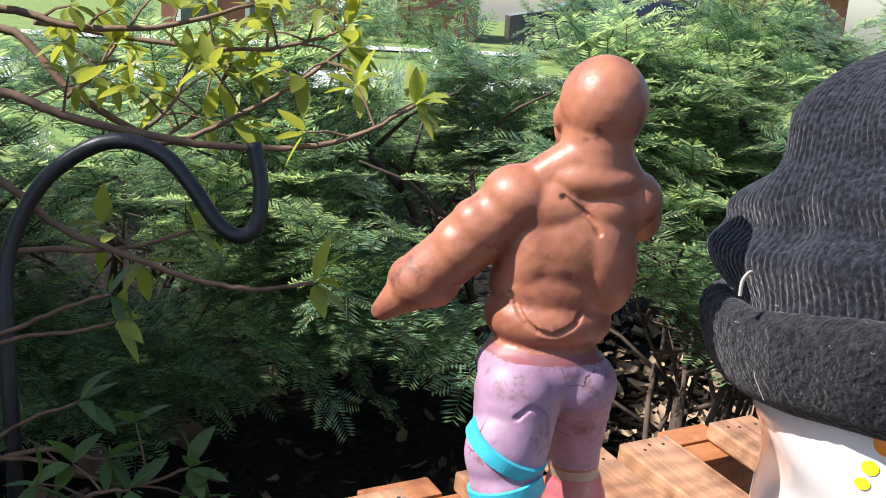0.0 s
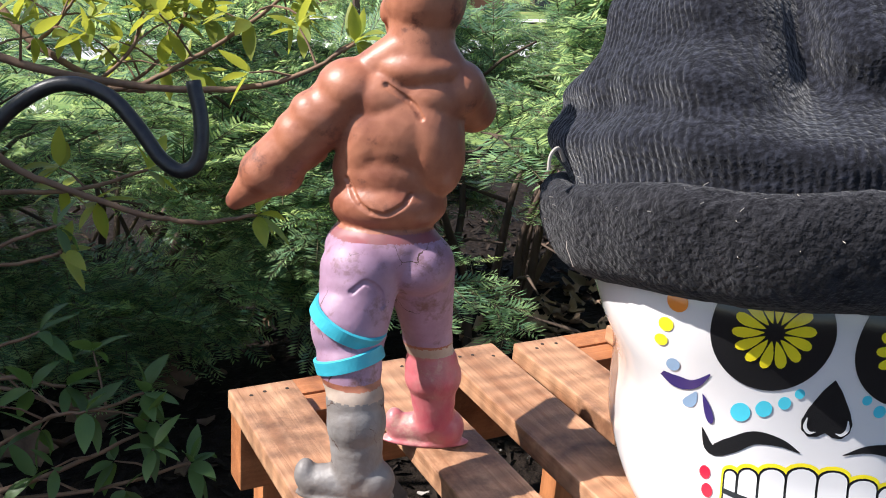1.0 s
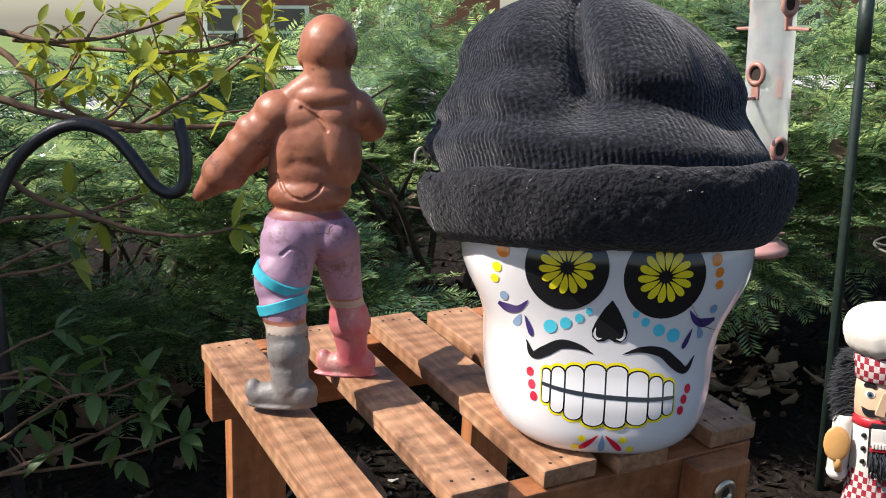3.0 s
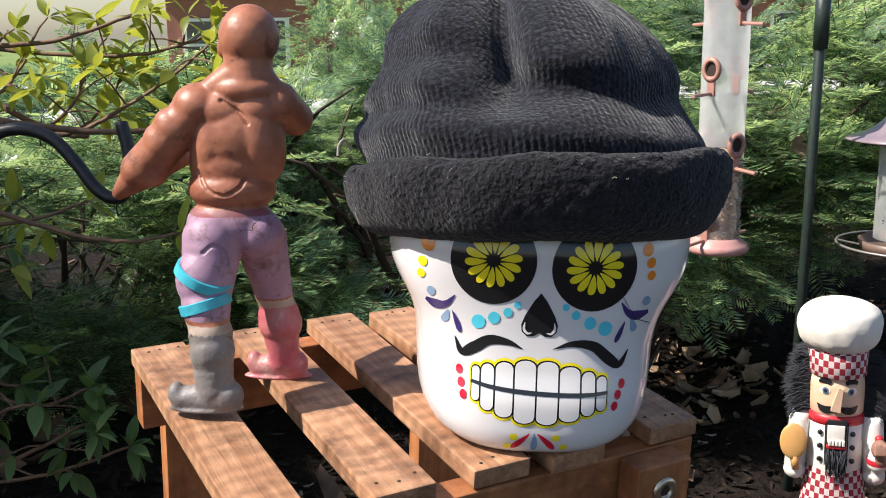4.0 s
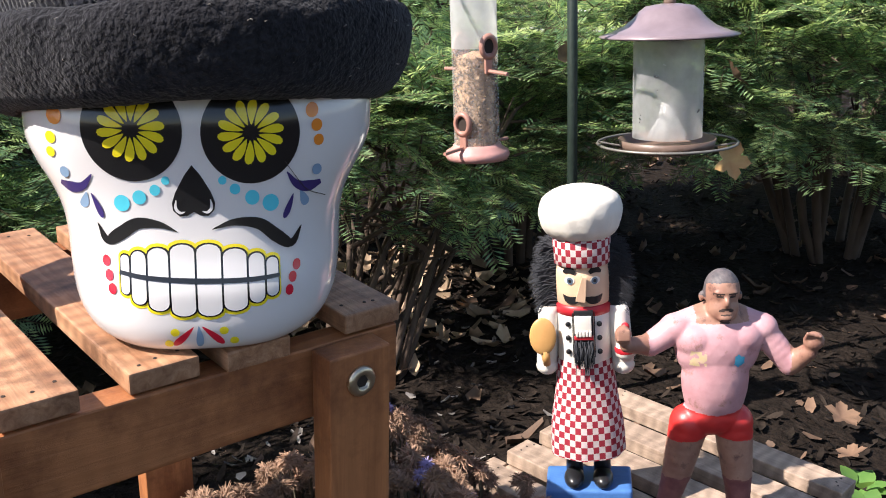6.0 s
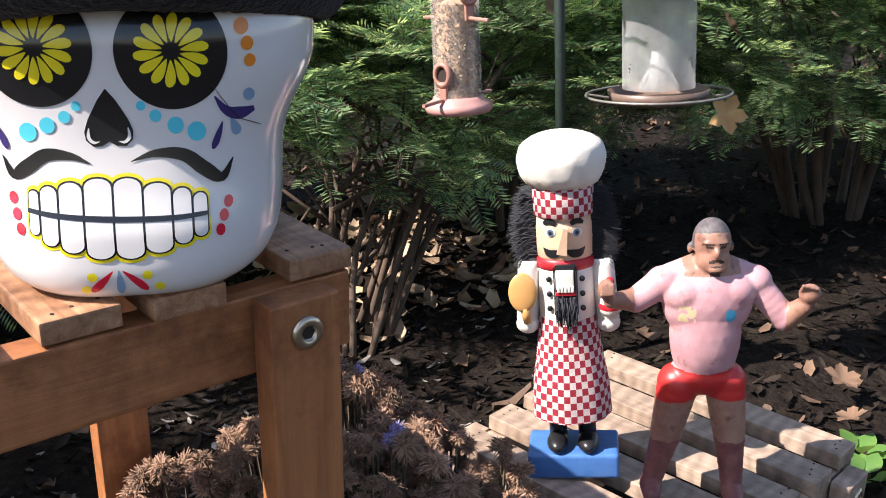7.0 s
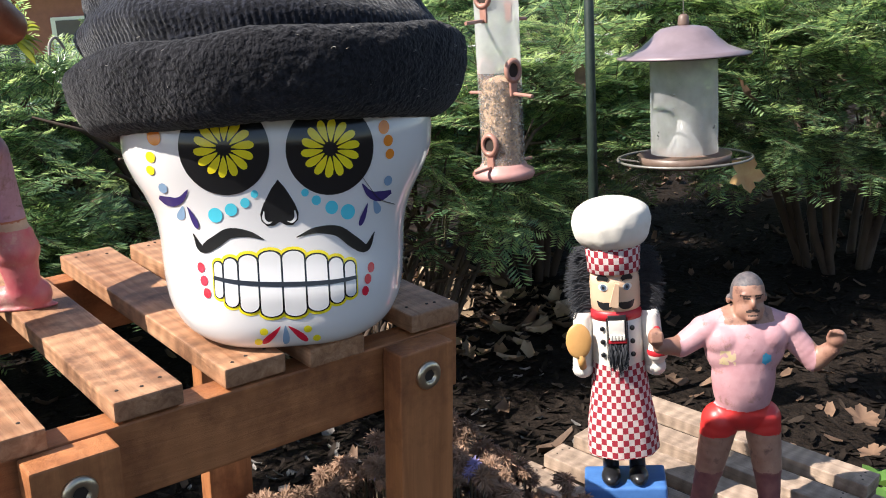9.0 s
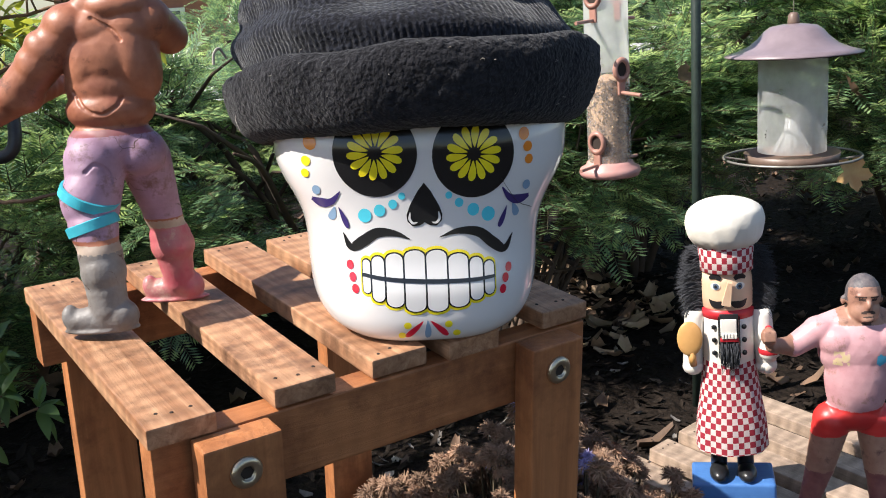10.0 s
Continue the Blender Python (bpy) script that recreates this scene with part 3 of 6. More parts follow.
# crown: ribbed dome, slumped to one side, with dents
CROWN = ((0.112, 0.092), (0.128, 0.096), (0.150, 0.0965), (0.166, 0.0945), (0.180, 0.0910), (0.200, 0.0860), (0.220, 0.0780), (0.236, 0.0660), (0.247, 0.0490), (0.255, 0.0260), (0.258, 0.003))
NR, NZ = 1000, 84
cv = []
for j in range(NZ):
    z = 0.112 + (0.258 - 0.112) * math.sin(math.pi / 2 * j / (NZ - 1))
    r = interp(z, CROWN)
    for i in range(NR):
        a = 2 * math.pi * i / NR
        d = Vector((math.cos(a), math.sin(a), 0))
        rise = min(1, max(0, (z - 0.140) / 0.03))
        rib = 0.0003 * math.cos(a * 170) * min(1, r / 0.03) * (0.75 + 0.6 * noise.noise((9 * d.x, 9 * d.y, z * 90)))
        fold = (0.0090 * noise.noise((1.6 * d.x, 1.6 * d.y, z * 13)) + 0.0045 * noise.noise((3.5 * d.x + 4, 3.5 * d.y, z * 22))) * rise
        da = math.atan2(math.sin(a + 1.78), math.cos(a + 1.78))
        high = min(1, max(0, (z - 0.168) / 0.03))
        seam = -0.026 * math.exp(-(da / 0.13) ** 2) * high + 0.007 * math.exp(-((abs(da) - 0.42) / 0.2) ** 2) * high
        dent = -0.015 * math.exp(-((da - 0.20) / 0.34) ** 2 - ((z - 0.188) / 0.010) ** 2) - 0.010 * math.exp(-((da + 0.45) / 0.30) ** 2 - ((z - 0.205) / 0.010) ** 2)
        roll = 0.0045 * math.exp(-((z - 0.163 - 0.004 * math.sin(2 * a)) / 0.010) ** 2) - 0.0085 * math.exp(-((z - 0.182 - 0.007 * math.sin(a + 1) - 0.006 * noise.noise((2 * d.x, 2 * d.y, 7))) / 0.008) ** 2) * (0.6 + 0.4 * noise.noise((1.5 * d.x, 1.5 * d.y, 2)))
        db = math.atan2(math.sin(a - 2.55), math.cos(a - 2.55))
        crease = -0.013 * math.exp(-(db / 0.75) ** 2 - ((z - 0.206) / 0.013) ** 2)
        lobe = 0.016 * math.exp(-(db / 0.55) ** 2) * min(1, max(0, (0.200 - z) / 0.016)) * rise
        rr = max(0.001, r + rib + fold + seam + dent + roll + lobe + crease)
        lean = -0.014 * max(0, (z - 0.15) / 0.095) ** 1.3
        cv.append((d.x * rr + lean, d.y * rr * (0.94 - 0.30 * max(0, (z - 0.16) / 0.092)), z))
cq = []
for j in range(NZ - 1):
    for i in range(NR):
        cq.append((j * NR + i, j * NR + (i + 1) % NR, (j + 1) * NR + (i + 1) % NR, (j + 1) * NR + i))
put("crown", grid_mesh("crown", cv, cq, True), M["knit"], hat)
# cuff: a thick soft roll that hugs the jar below and flares out above
CUFF = smooth_path([Vector((r, 0, z)) for r, z in ((0.0850, 0.1120), (0.0925, 0.1095), (0.1015, 0.1150), (0.1085, 0.1270), (0.1120, 0.1400), (0.1115, 0.1490), (0.1065, 0.1540), (0.0995, 0.1520), (0.0955, 0.1440), (0.0900, 0.1280), (0.0850, 0.1125))], 5)[:-1]
NR2, NC = 300, len(CUFF)
cv, cq = [], []
for i in range(NR2):
    a = 2 * math.pi * i / NR2
    ca, sa = math.cos(a), math.sin(a)
    shift = 0.0025 * math.sin(a + 0.6) + 0.0025 * noise.noise((ca * 1.7, sa * 1.7, 5))
    tall = 1 + 0.10 * ca + 0.07 * noise.noise((ca * 2, sa * 2, 9))
    for k, c in enumerate(CUFF):
        zz = (c.z - 0.110) * tall
        lump = 0.0012 * noise.noise((ca * 32, sa * 32, zz * 330)) + 0.0008 * noise.noise((ca * 70, sa * 70, zz * 700 + k))
        R = c.x + 0.002 * noise.noise((ca * 5, sa * 5, zz * 40)) + lump
        cv.append((ca * R, sa * R * 0.92, 0.110 + shift + zz + 0.4 * lump))
for i in range(NR2):
    for k in range(NC):
        cq.append((i * NC + k, ((i + 1) % NR2) * NC + k, ((i + 1) % NR2) * NC + (k + 1) % NC, i * NC + (k + 1) % NC))
put("cuff", grid_mesh("cuff", cv, cq, True), M["fleece"], hat, "turned-up black fleece cuff")
# lint and stray pale hairs on the cuff
rq = random.Random(4)
M["lint"] = material("beige lint", (0.34, 0.31, 0.27), rough=0.9, bump=0)
lint = bmesh.new()
for k in range(90):
    a, zz = rq.uniform(0, 2 * math.pi), rq.uniform(-0.02, 0.018)
    rad = interp(0.134 + zz, ((0.112, 0.098), (0.127, 0.109), (0.140, 0.1128), (0.152, 0.1105)))
    base = Vector((math.cos(a) * rad, math.sin(a) * rad * 0.92, 0.134 + zz))
    ln = rq.uniform(0.0008, 0.002) if k > 3 else rq.uniform(0.007, 0.013)
    t1 = Vector((-math.sin(a), math.cos(a), rq.uniform(-1.2, 1.2))).normalized() * rq.choice((-1, 1))
    o = Vector((math.cos(a), math.sin(a), 0))
    sweep([base, base + t1 * ln * 0.5 + o * 0.0015, base + t1 * ln + Vector((0, 0, rq.uniform(-.4, .4) * ln))], 0.00013, 4, lint)
tagged(part("lint", lint, M["lint"], hat, "pale lint and stray hairs"), kind="stuff")
part("tag", sweep(smooth_path([(-0.106, -0.030, 0.155), (-0.109, -0.035, 0.160), (-0.112, -0.036, 0.157), (-0.1125, -0.036, 0.151)], 5), 0.0008, 6), M["lint"], hat, "small cream loop at the cuff")

# ---- toy figures, one mesh each ----
def blob(bm, c, r, turn=(0, 0, 0)):
    m = pose(*c, *turn) @ Matrix.Diagonal((*(r if hasattr(r, "__len__") else (r, r, r)), 1))
    bmesh.ops.create_icosphere(bm, subdivisions=3, radius=1, matrix=m)


def limb(bm, p0, p1, r0, r1, n=6):
    p0, p1 = Vector(p0), Vector(p1)
    for i in range(n + 1):
        t = i / n
        blob(bm, p0.lerp(p1, t), r0 + (r1 - r0) * t)


def fuse(name, bm, voxel, mats, pick, smooth=4):
    """Melts the overlapping pieces into one skin and paints it by place."""
    me = bpy.data.meshes.new(name + "_raw")
    bm.to_mesh(me)
    bm.free()
    tmp = new(name + "_raw", me)
    mod = tmp.modifiers.new("skin", "REMESH")
    mod.mode, mod.voxel_size = "VOXEL", voxel
    sm = tmp.modifiers.new("soft", "SMOOTH")
    sm.iterations, sm.factor = smooth, 0.5
    dg = bpy.context.evaluated_depsgraph_get()
    dg.update()
    out = bpy.data.meshes.new_from_object(tmp.evaluated_get(dg))
    bpy.data.objects.remove(tmp)
    bpy.data.meshes.remove(me)
    out.name = name
    for m in mats:
        out.materials.append(m)
    idx = [pick(p.center) for p in out.polygons]
    out.polygons.foreach_set("material_index", idx)
    out.shade_smooth()
    out.update()
    return out


M["toy_skin"] = material("brown vinyl", (0.42, 0.170, 0.095), (0.24, 0.080, 0.046), rough=0.44, spec=0.4, scale=48, bump=0.4, bump_scale=190, dist=0.0009, dirt=(0.12, 0.046, 0.032), dirt_at=0.555, dirt_scale=60, coat=0.0)
M["toy_trousers"] = material("worn lilac paint", (0.37, 0.23, 0.33), (0.26, 0.15, 0.21), rough=0.55, cracks=45.0, scale=60, bump=0.3, bump_scale=250, dist=0.0006, dirt=(0.17, 0.085, 0.085), dirt_at=0.53, dirt_scale=70)
M["toy_grey_boot"] = material("worn grey paint", (0.22, 0.205, 0.195), (0.14, 0.115, 0.10), rough=0.55, cracks=50.0, scale=70, bump=0.7, bump_scale=140, dist=0.0014, dirt=(0.36, 0.22, 0.14), dirt_at=0.66, dirt_scale=70)
M["toy_red_boot"] = material("worn red paint", (0.46, 0.08, 0.11), (0.42, 0.18, 0.17), rough=0.42, scale=60, bump=0.6, bump_scale=140, dist=0.0012, dirt=(0.50, 0.30, 0.24), dirt_at=0.56, dirt_scale=60)
M["toy_sock"] = material("cream trim", (0.44, 0.35, 0.28), (0.30, 0.22, 0.17), rough=0.6, scale=80, bump=0.3)
M["toy_pink"] = material("pink vinyl", (0.60, 0.35, 0.37), (0.48, 0.24, 0.26), rough=0.45, scale=45, bump=0.3, bump_scale=250, dist=0.0007, dirt=(0.30, 0.16, 0.13), dirt_at=0.585, dirt_scale=80)
M["toy_red"] = material("red trunks paint", (0.60, 0.03, 0.025), (0.50, 0.03, 0.03), rough=0.4, scale=50, bump=0.1)
M["toy_tan"] = material("bare tan vinyl", (0.38, 0.215, 0.15), (0.26, 0.12, 0.085), rough=0.45, scale=50, bump=0.3, bump_scale=250, dist=0.0007, dirt=(0.13, 0.06, 0.05), dirt_at=0.55, dirt_scale=85)
M["toy_hair"] = material("worn grey hair paint", (0.055, 0.052, 0.060), (0.15, 0.125, 0.125), rough=0.6, scale=160, bump=0.4, bump_scale=400)
M["toy_dark_red"] = material("dark red boot paint", (0.15, 0.045, 0.05), (0.26, 0.10, 0.085), rough=0.5, scale=80, bump=0.2)
M["line_dark"] = material("dark painted line", (0.05, 0.03, 0.025), rough=0.7, bump=0)

M["toy_worn"] = material("rubbed yellow print", (0.62, 0.50, 0.24), (0.66, 0.46, 0.36), rough=0.5, scale=160, bump=0)
M["toy_badge"] = material("blue badge paint", (0.08, 0.42, 0.62), (0.06, 0.34, 0.52), rough=0.5, scale=80, bump=0)

# figure seen from behind: axes lat (to the side), dep (away), h (up)
FA = Matrix(((0.87, 0.493, 0, 0.052), (-0.493, 0.87, 0, 0.145), (0, 0, 1, TOP + 0.0008), (0, 0, 0, 1)))
UFA = upright(FA) @ Matrix.Shear("XY", 4, (0.025, 0.0)) @ Matrix.Diagonal((1, 1, 0.982, 1))
b = bmesh.new()
# hips and trunk
blob(b, (-0.008, 0.000, 0.106), (0.0265, 0.0200, 0.0180))
blob(b, (-0.015, -0.008, 0.099), (0.0165, 0.0150, 0.0160))
blob(b, (0.008, -0.003, 0.101), (0.0155, 0.0150, 0.0150))
blob(b, (-0.007, 0.003, 0.127), (0.0262, 0.0215, 0.0150))
blob(b, (-0.006, 0.005, 0.141), (0.0262, 0.0208, 0.0220))
blob(b, (-0.003, 0.003, 0.158), (0.0285, 0.0200, 0.0260))
blob(b, (-0.013, 0.001, 0.157), (0.0160, 0.0165, 0.0270), (0, 14, 0))
blob(b, (0.010, 0.000, 0.157), (0.0150, 0.0165, 0.0270), (0, -14, 0))
blob(b, (-0.010, 0.000, 0.173), (0.0195, 0.0150, 0.0150))
blob(b, (0.009, 0.001, 0.174), (0.0170, 0.0150, 0.0145))
blob(b, (0.004, -0.001, 0.186), (0.0200, 0.0135, 0.0095))
limb(b, (-0.020, 0.000, 0.181), (0.000, 0.000, 0.194), 0.0085, 0.0105)
limb(b, (0.020, 0.001, 0.181), (0.009, 0.000, 0.194), 0.0085, 0.0105)
# neck and head
limb(b, (0.005, 0.002, 0.188), (0.005, 0.003, 0.204), 0.0148, 0.0140)
blob(b, (0.006, 0.004, 0.2155), (0.0174, 0.0188, 0.0190))
blob(b, (0.000, 0.012, 0.204), (0.0115, 0.0110, 0.0120))
blob(b, (-0.0065, 0.018, 0.208), (0.0035, 0.0040, 0.0042))
blob(b, (-0.004, 0.016, 0.197), (0.0060, 0.0060, 0.0050))
blob(b, (-0.0100, 0.006, 0.209), (0.0032, 0.0042, 0.0060), (0, 0, -20))
# near arm, bent
blob(b, (-0.0235, 0.000, 0.176), (0.0155, 0.0152, 0.0138))
limb(b, (-0.024, 0.000, 0.174), (-0.044, -0.001, 0.155), 0.0138, 0.0130)
blob(b, (-0.037, -0.003, 0.163), (0.0138, 0.0118, 0.0115), (0, 45, 0))
limb(b, (-0.044, 0.000, 0.154), (-0.060, 0.002, 0.138), 0.0124, 0.0120)
blob(b, (-0.056, 0.002, 0.140), (0.0135, 0.0124, 0.0124), (0, 45, 0))
limb(b, (-0.061, 0.003, 0.136), (-0.0745, 0.004, 0.1235), 0.0104, 0.0045)
limb(b, (-0.062, 0.006, 0.137), (-0.046, 0.040, 0.142), 0.0112, 0.0078)
# far arm, held out in front
blob(b, (0.0215, 0.004, 0.178), (0.0120, 0.0135, 0.0125))
limb(b, (0.0225, 0.008, 0.176), (0.0275, 0.024, 0.167), 0.0118, 0.0112)
limb(b, (0.0275, 0.024, 0.167), (0.014, 0.050, 0.166), 0.0108, 0.0070)
# legs
limb(b, (-0.017, -0.009, 0.098), (-0.020, -0.022, 0.062), 0.0180, 0.0140)
blob(b, (-0.021, -0.019, 0.076), (0.0162, 0.0155, 0.0200))
limb(b, (-0.019, -0.024, 0.060), (-0.017, -0.028, 0.050), 0.0140, 0.0115)
limb(b, (-0.016, -0.029, 0.046), (-0.014, -0.033, 0.014), 0.0128, 0.0110)
blob(b, (-0.015, -0.031, 0.036), (0.0130, 0.0135, 0.0150))
limb(b, (0.008, 0.004, 0.096), (0.012, 0.017, 0.062), 0.0160, 0.0118)
limb(b, (0.012, 0.017, 0.060), (0.014, 0.020, 0.050), 0.0120, 0.0105)
limb(b, (0.0145, 0.020, 0.044), (0.017, 0.021, 0.014), 0.0128, 0.0095)
blob(b, (0.0155, 0.0195, 0.038), (0.0138, 0.0135, 0.0130))
for hx, tx, dy in ((-0.007, -0.033, -0.034), (0.022, 0.001, 0.023)):
    limb(b, (hx, dy, 0.0095), (tx, dy + 0.001, 0.0075), 0.0098, 0.0072)
    blob(b, (tx - 0.0035, dy + 0.001, 0.0105), (0.0050, 0.0062, 0.0075))
    blob(b, ((hx + tx) / 2 + 0.001, dy, 0.0022), (0.0225, 0.0088, 0.0022))


def pick1(c):
    if c.z > 0.1165:
        return 0
    top = 0.0520 if c.y < 0 else 0.0550
    if c.z > top + 0.001:
        if c.z > 0.1128:
            return 5
        return 1 if c.z > (0.0555 if c.y < 0 else 0.0575) else 0
    if c.z > top - 0.004:
        return 4
    return 2 if c.y < -0.006 else 3


M["toy_belt"] = material("dark red belt paint", (0.26, 0.06, 0.07), (0.20, 0.09, 0.09), rough=0.5, scale=60, bump=0.1)


def carve(me, lines, depth, width):
    """Presses joint lines, given sideways and upwards, into the back of a figure."""
    pts = np.array([tuple(q) for q in lines])
    for v in me.vertices:
        if v.normal.y < 0.1:
            near = math.sqrt(((pts - (v.co.x, v.co.z)) ** 2).sum(1).min())
            if near < width:
                v.co -= v.normal * depth * (1 - (near / width) ** 2)

fig = new("toy_figure", fuse("toy_figure", b, 0.0008, [M[k] for k in ("toy_skin", "toy_trousers", "toy_grey_boot", "toy_red_boot", "toy_sock", "toy_belt")], pick1, 22))
JOINTS = [Vector((q.x, q.y)) for row in (((-0.024, 0.139), (-0.017, 0.129), (-0.0075, 0.1257), (0.001, 0.130), (0.0035, 0.134)), ((-0.008, 0.180), (0.0025, 0.173), (0.007, 0.167)), ((-0.0186, 0.094), (-0.013, 0.098), (-0.0075, 0.094), (-0.006, 0.087)))
          for q in smooth_path([Vector((x, z, 0)) for x, z in row], 14)]
carve(fig.data, JOINTS, 0.0013, 0.0013)
fig.matrix_world = UFA
tagged(fig, "bald brown vinyl toy figure in worn lilac trousers and boots", "toy figure", "toy figures on the stands")

# rubber band wound round its thigh
M["band"] = material("turquoise rubber", (0.05, 0.42, 0.52), (0.04, 0.36, 0.46), rough=0.5, scale=40, bump=0.2, bump_scale=200)


def band_loop(c, a, bb, tilt, wide, name):
    bm2 = bmesh.new()
    n = 60
    rings = []
    for i in range(n):
        t = 2 * math.pi * i / n
        base = Vector((a * math.cos(t), bb * math.sin(t), 0))
        out = Vector((math.cos(t), math.sin(t), 0))
        ring = []
        for o, z in ((0, -wide / 2), (0.0013, -wide / 2 + 0.0004), (0.0013, wide / 2 - 0.0004), (0, wide / 2)):
            ring.append(bm2.verts.new(base + out * o + Vector((0, 0, z))))
        rings.append(ring)
    for r0, r1 in zip(rings, rings[1:] + rings[:1]):
        for k in range(4):
            bm2.faces.new((r0[k], r0[(k + 1) % 4], r1[(k + 1) % 4], r1[k]))
    bmesh.ops.transform(bm2, matrix=Matrix.Translation(c) @ Euler([radians(q) for q in tilt]).to_matrix().to_4x4(), verts=bm2.verts)
    return bm2


band = thing("rubber_band", "turquoise rubber wristband wound twice round a toy leg", "wristband", UFA)
part("upper_loop", band_loop((-0.0205, -0.0195, 0.0785), 0.0159, 0.0153, (8, 27, 0), 0.0065, "u"), M["band"], band)
part("lower_loop", band_loop((-0.0195, -0.0235, 0.0625), 0.0139, 0.0136, (-6, -17, 0), 0.0065, "l"), M["band"], band)

# second figure, facing the camera: axes lat, dep, h
WB = Matrix(((0.777, 0.629, 0, 0.612), (-0.629, 0.777, 0, 0.012), (0, 0, 1, LOW_TOP + 0.0015), (0, 0, 0, 1)))
b = bmesh.new()
blob(b, (0.004, 0, 0.104), (0.0275, 0.0190, 0.0170))
blob(b, (0.005, -0.003, 0.140), (0.0275, 0.0200, 0.0480))
blob(b, (0.006, -0.003, 0.164), (0.0345, 0.0200, 0.0300))
blob(b, (-0.011, -0.004, 0.172), (0.0190, 0.0170, 0.0160))
blob(b, (0.023, -0.004, 0.172), (0.0190, 0.0170, 0.0160))
blob(b, (0.006, 0.001, 0.186), (0.0300, 0.0155, 0.0120))
limb(b, (-0.027, 0.001, 0.181), (-0.002, 0.003, 0.190), 0.0108, 0.0105)
limb(b, (0.041, 0.001, 0.179), (0.017, 0.003, 0.190), 0.0108, 0.0105)
limb(b, (0.007, 0, 0.182), (0.007, -0.002, 0.196), 0.0135, 0.0118)
blob(b, (0.008, -0.003, 0.212), (0.0142, 0.0160, 0.0175))
blob(b, (0.008, -0.009, 0.199), (0.0125, 0.0110, 0.0115))
blob(b, (0.008, -0.0195, 0.206), (0.0026, 0.0034, 0.0044))
blob(b, (0.008, -0.0165, 0.2135), (0.0095, 0.0030, 0.0020))
blob(b, (0.008, -0.0175, 0.1935), (0.0060, 0.0040, 0.0036))
blob(b, (-0.0075, 0.000, 0.206), (0.0020, 0.0030, 0.0045))
blob(b, (0.0235, 0.000, 0.206), (0.0020, 0.0030, 0.0045))
blob(b, (-0.027, 0, 0.180), (0.0135, 0.0130, 0.0125))
limb(b, (-0.027, 0, 0.180), (-0.048, -0.002, 0.167), 0.0122, 0.0098)
limb(b, (-0.048, -0.002, 0.167), (-0.068, -0.012, 0.171), 0.0092, 0.0062)
blob(b, (-0.072, -0.016, 0.181), (0.0068, 0.0065, 0.0085))
for k in range(4):
    limb(b, (-0.0765 + 0.0028 * k, -0.021, 0.186), (-0.0765 + 0.0028 * k, -0.0225, 0.179), 0.0017, 0.0016, 3)
blob(b, (0.041, 0, 0.178), (0.0140, 0.0130, 0.0125))
limb(b, (0.042, 0, 0.176), (0.064, -0.006, 0.149), 0.0115, 0.0100)
limb(b, (0.064, -0.006, 0.148), (0.075, -0.016, 0.162), 0.0095, 0.0072)
blob(b, (0.0775, -0.019, 0.172), (0.0085, 0.0072, 0.0080))
for k in range(4):
    limb(b, (0.070 + 0.0034 * k, -0.022, 0.176), (0.070 + 0.0034 * k, -0.026, 0.181 - 0.001 * k), 0.0019, 0.0017, 3)
limb(b, (-0.014, 0, 0.097), (-0.0235, 0, 0.052), 0.0165, 0.0125)
limb(b, (-0.0235, 0, 0.052), (-0.033, 0.003, 0.012), 0.0120, 0.0085)
limb(b, (0.022, 0, 0.097), (0.0255, -0.006, 0.052), 0.0165, 0.0125)
limb(b, (0.0255, -0.006, 0.052), (0.027, -0.011, 0.012), 0.0120, 0.0085)
for fx, fy in ((-0.034, 0.002), (0.027, -0.013)):
    limb(b, (fx, fy, 0.0088), (fx - 0.002, fy - 0.014, 0.0068), 0.0092, 0.0070)


def pick2(c):
    x = c.x
    if c.z > 0.2180 + 0.25 * max(0, -c.y - 0.004) and abs(x - 0.008) < 0.02:
        return 3
    if abs(x - 0.008) > 0.0105 and c.y > -0.006 and c.z > 0.207 and abs(x - 0.008) < 0.02:
        return 3
    if c.z > 0.187 and abs(x - 0.008) < 0.021:
        q, front = abs(x - 0.008), c.y < -0.0125
        if front and ((abs(c.z - 0.2105) < 0.0011 and 0.0022 < q < 0.0075) or (abs(c.z - 0.2128) < 0.0008 and 0.0015 < q < 0.0095)):
            return 5
        if front and ((abs(c.z - 0.2005 + 0.2 * q) < 0.0012 and q < 0.0055) or (abs(c.z - 0.1962) < 0.0007 and q < 0.0045) or (c.z < 0.1925 and q < 0.004)):
            return 5
        return 2
    if x < -0.050 or x > 0.062:
        return 2
    if c.y < -0.008 and abs(x + 0.0125) < 0.0062 and abs(c.z - 0.160) < 0.0062 and noise.noise((x * 300, 3, c.z * 300)) > -0.12:
        return 7
    if c.y < -0.008 and abs(x - 0.0195) < 0.0042 and abs(c.z - 0.158) < 0.0055 - 0.6 * abs(x - 0.0185):
        return 6
    if c.z > 0.110 + 0.12 * abs(x - 0.004):
        return 0
    if c.z > 0.088 - 0.25 * abs(x - 0.004) * 0.3:
        return 1
    return 2 if c.z > 0.052 else 4


fig2 = new("toy_figure", fuse("toy_wrestler", b, 0.0010, [M[k] for k in ("toy_pink", "toy_red", "toy_tan", "toy_hair", "toy_dark_red", "line_dark", "toy_badge", "toy_worn")], pick2, 13))
fig2.matrix_world = upright(WB)
tagged(fig2, "stocky pink vinyl toy figure in red trunks, arms spread", "toy figure", "toy figures on the stands")

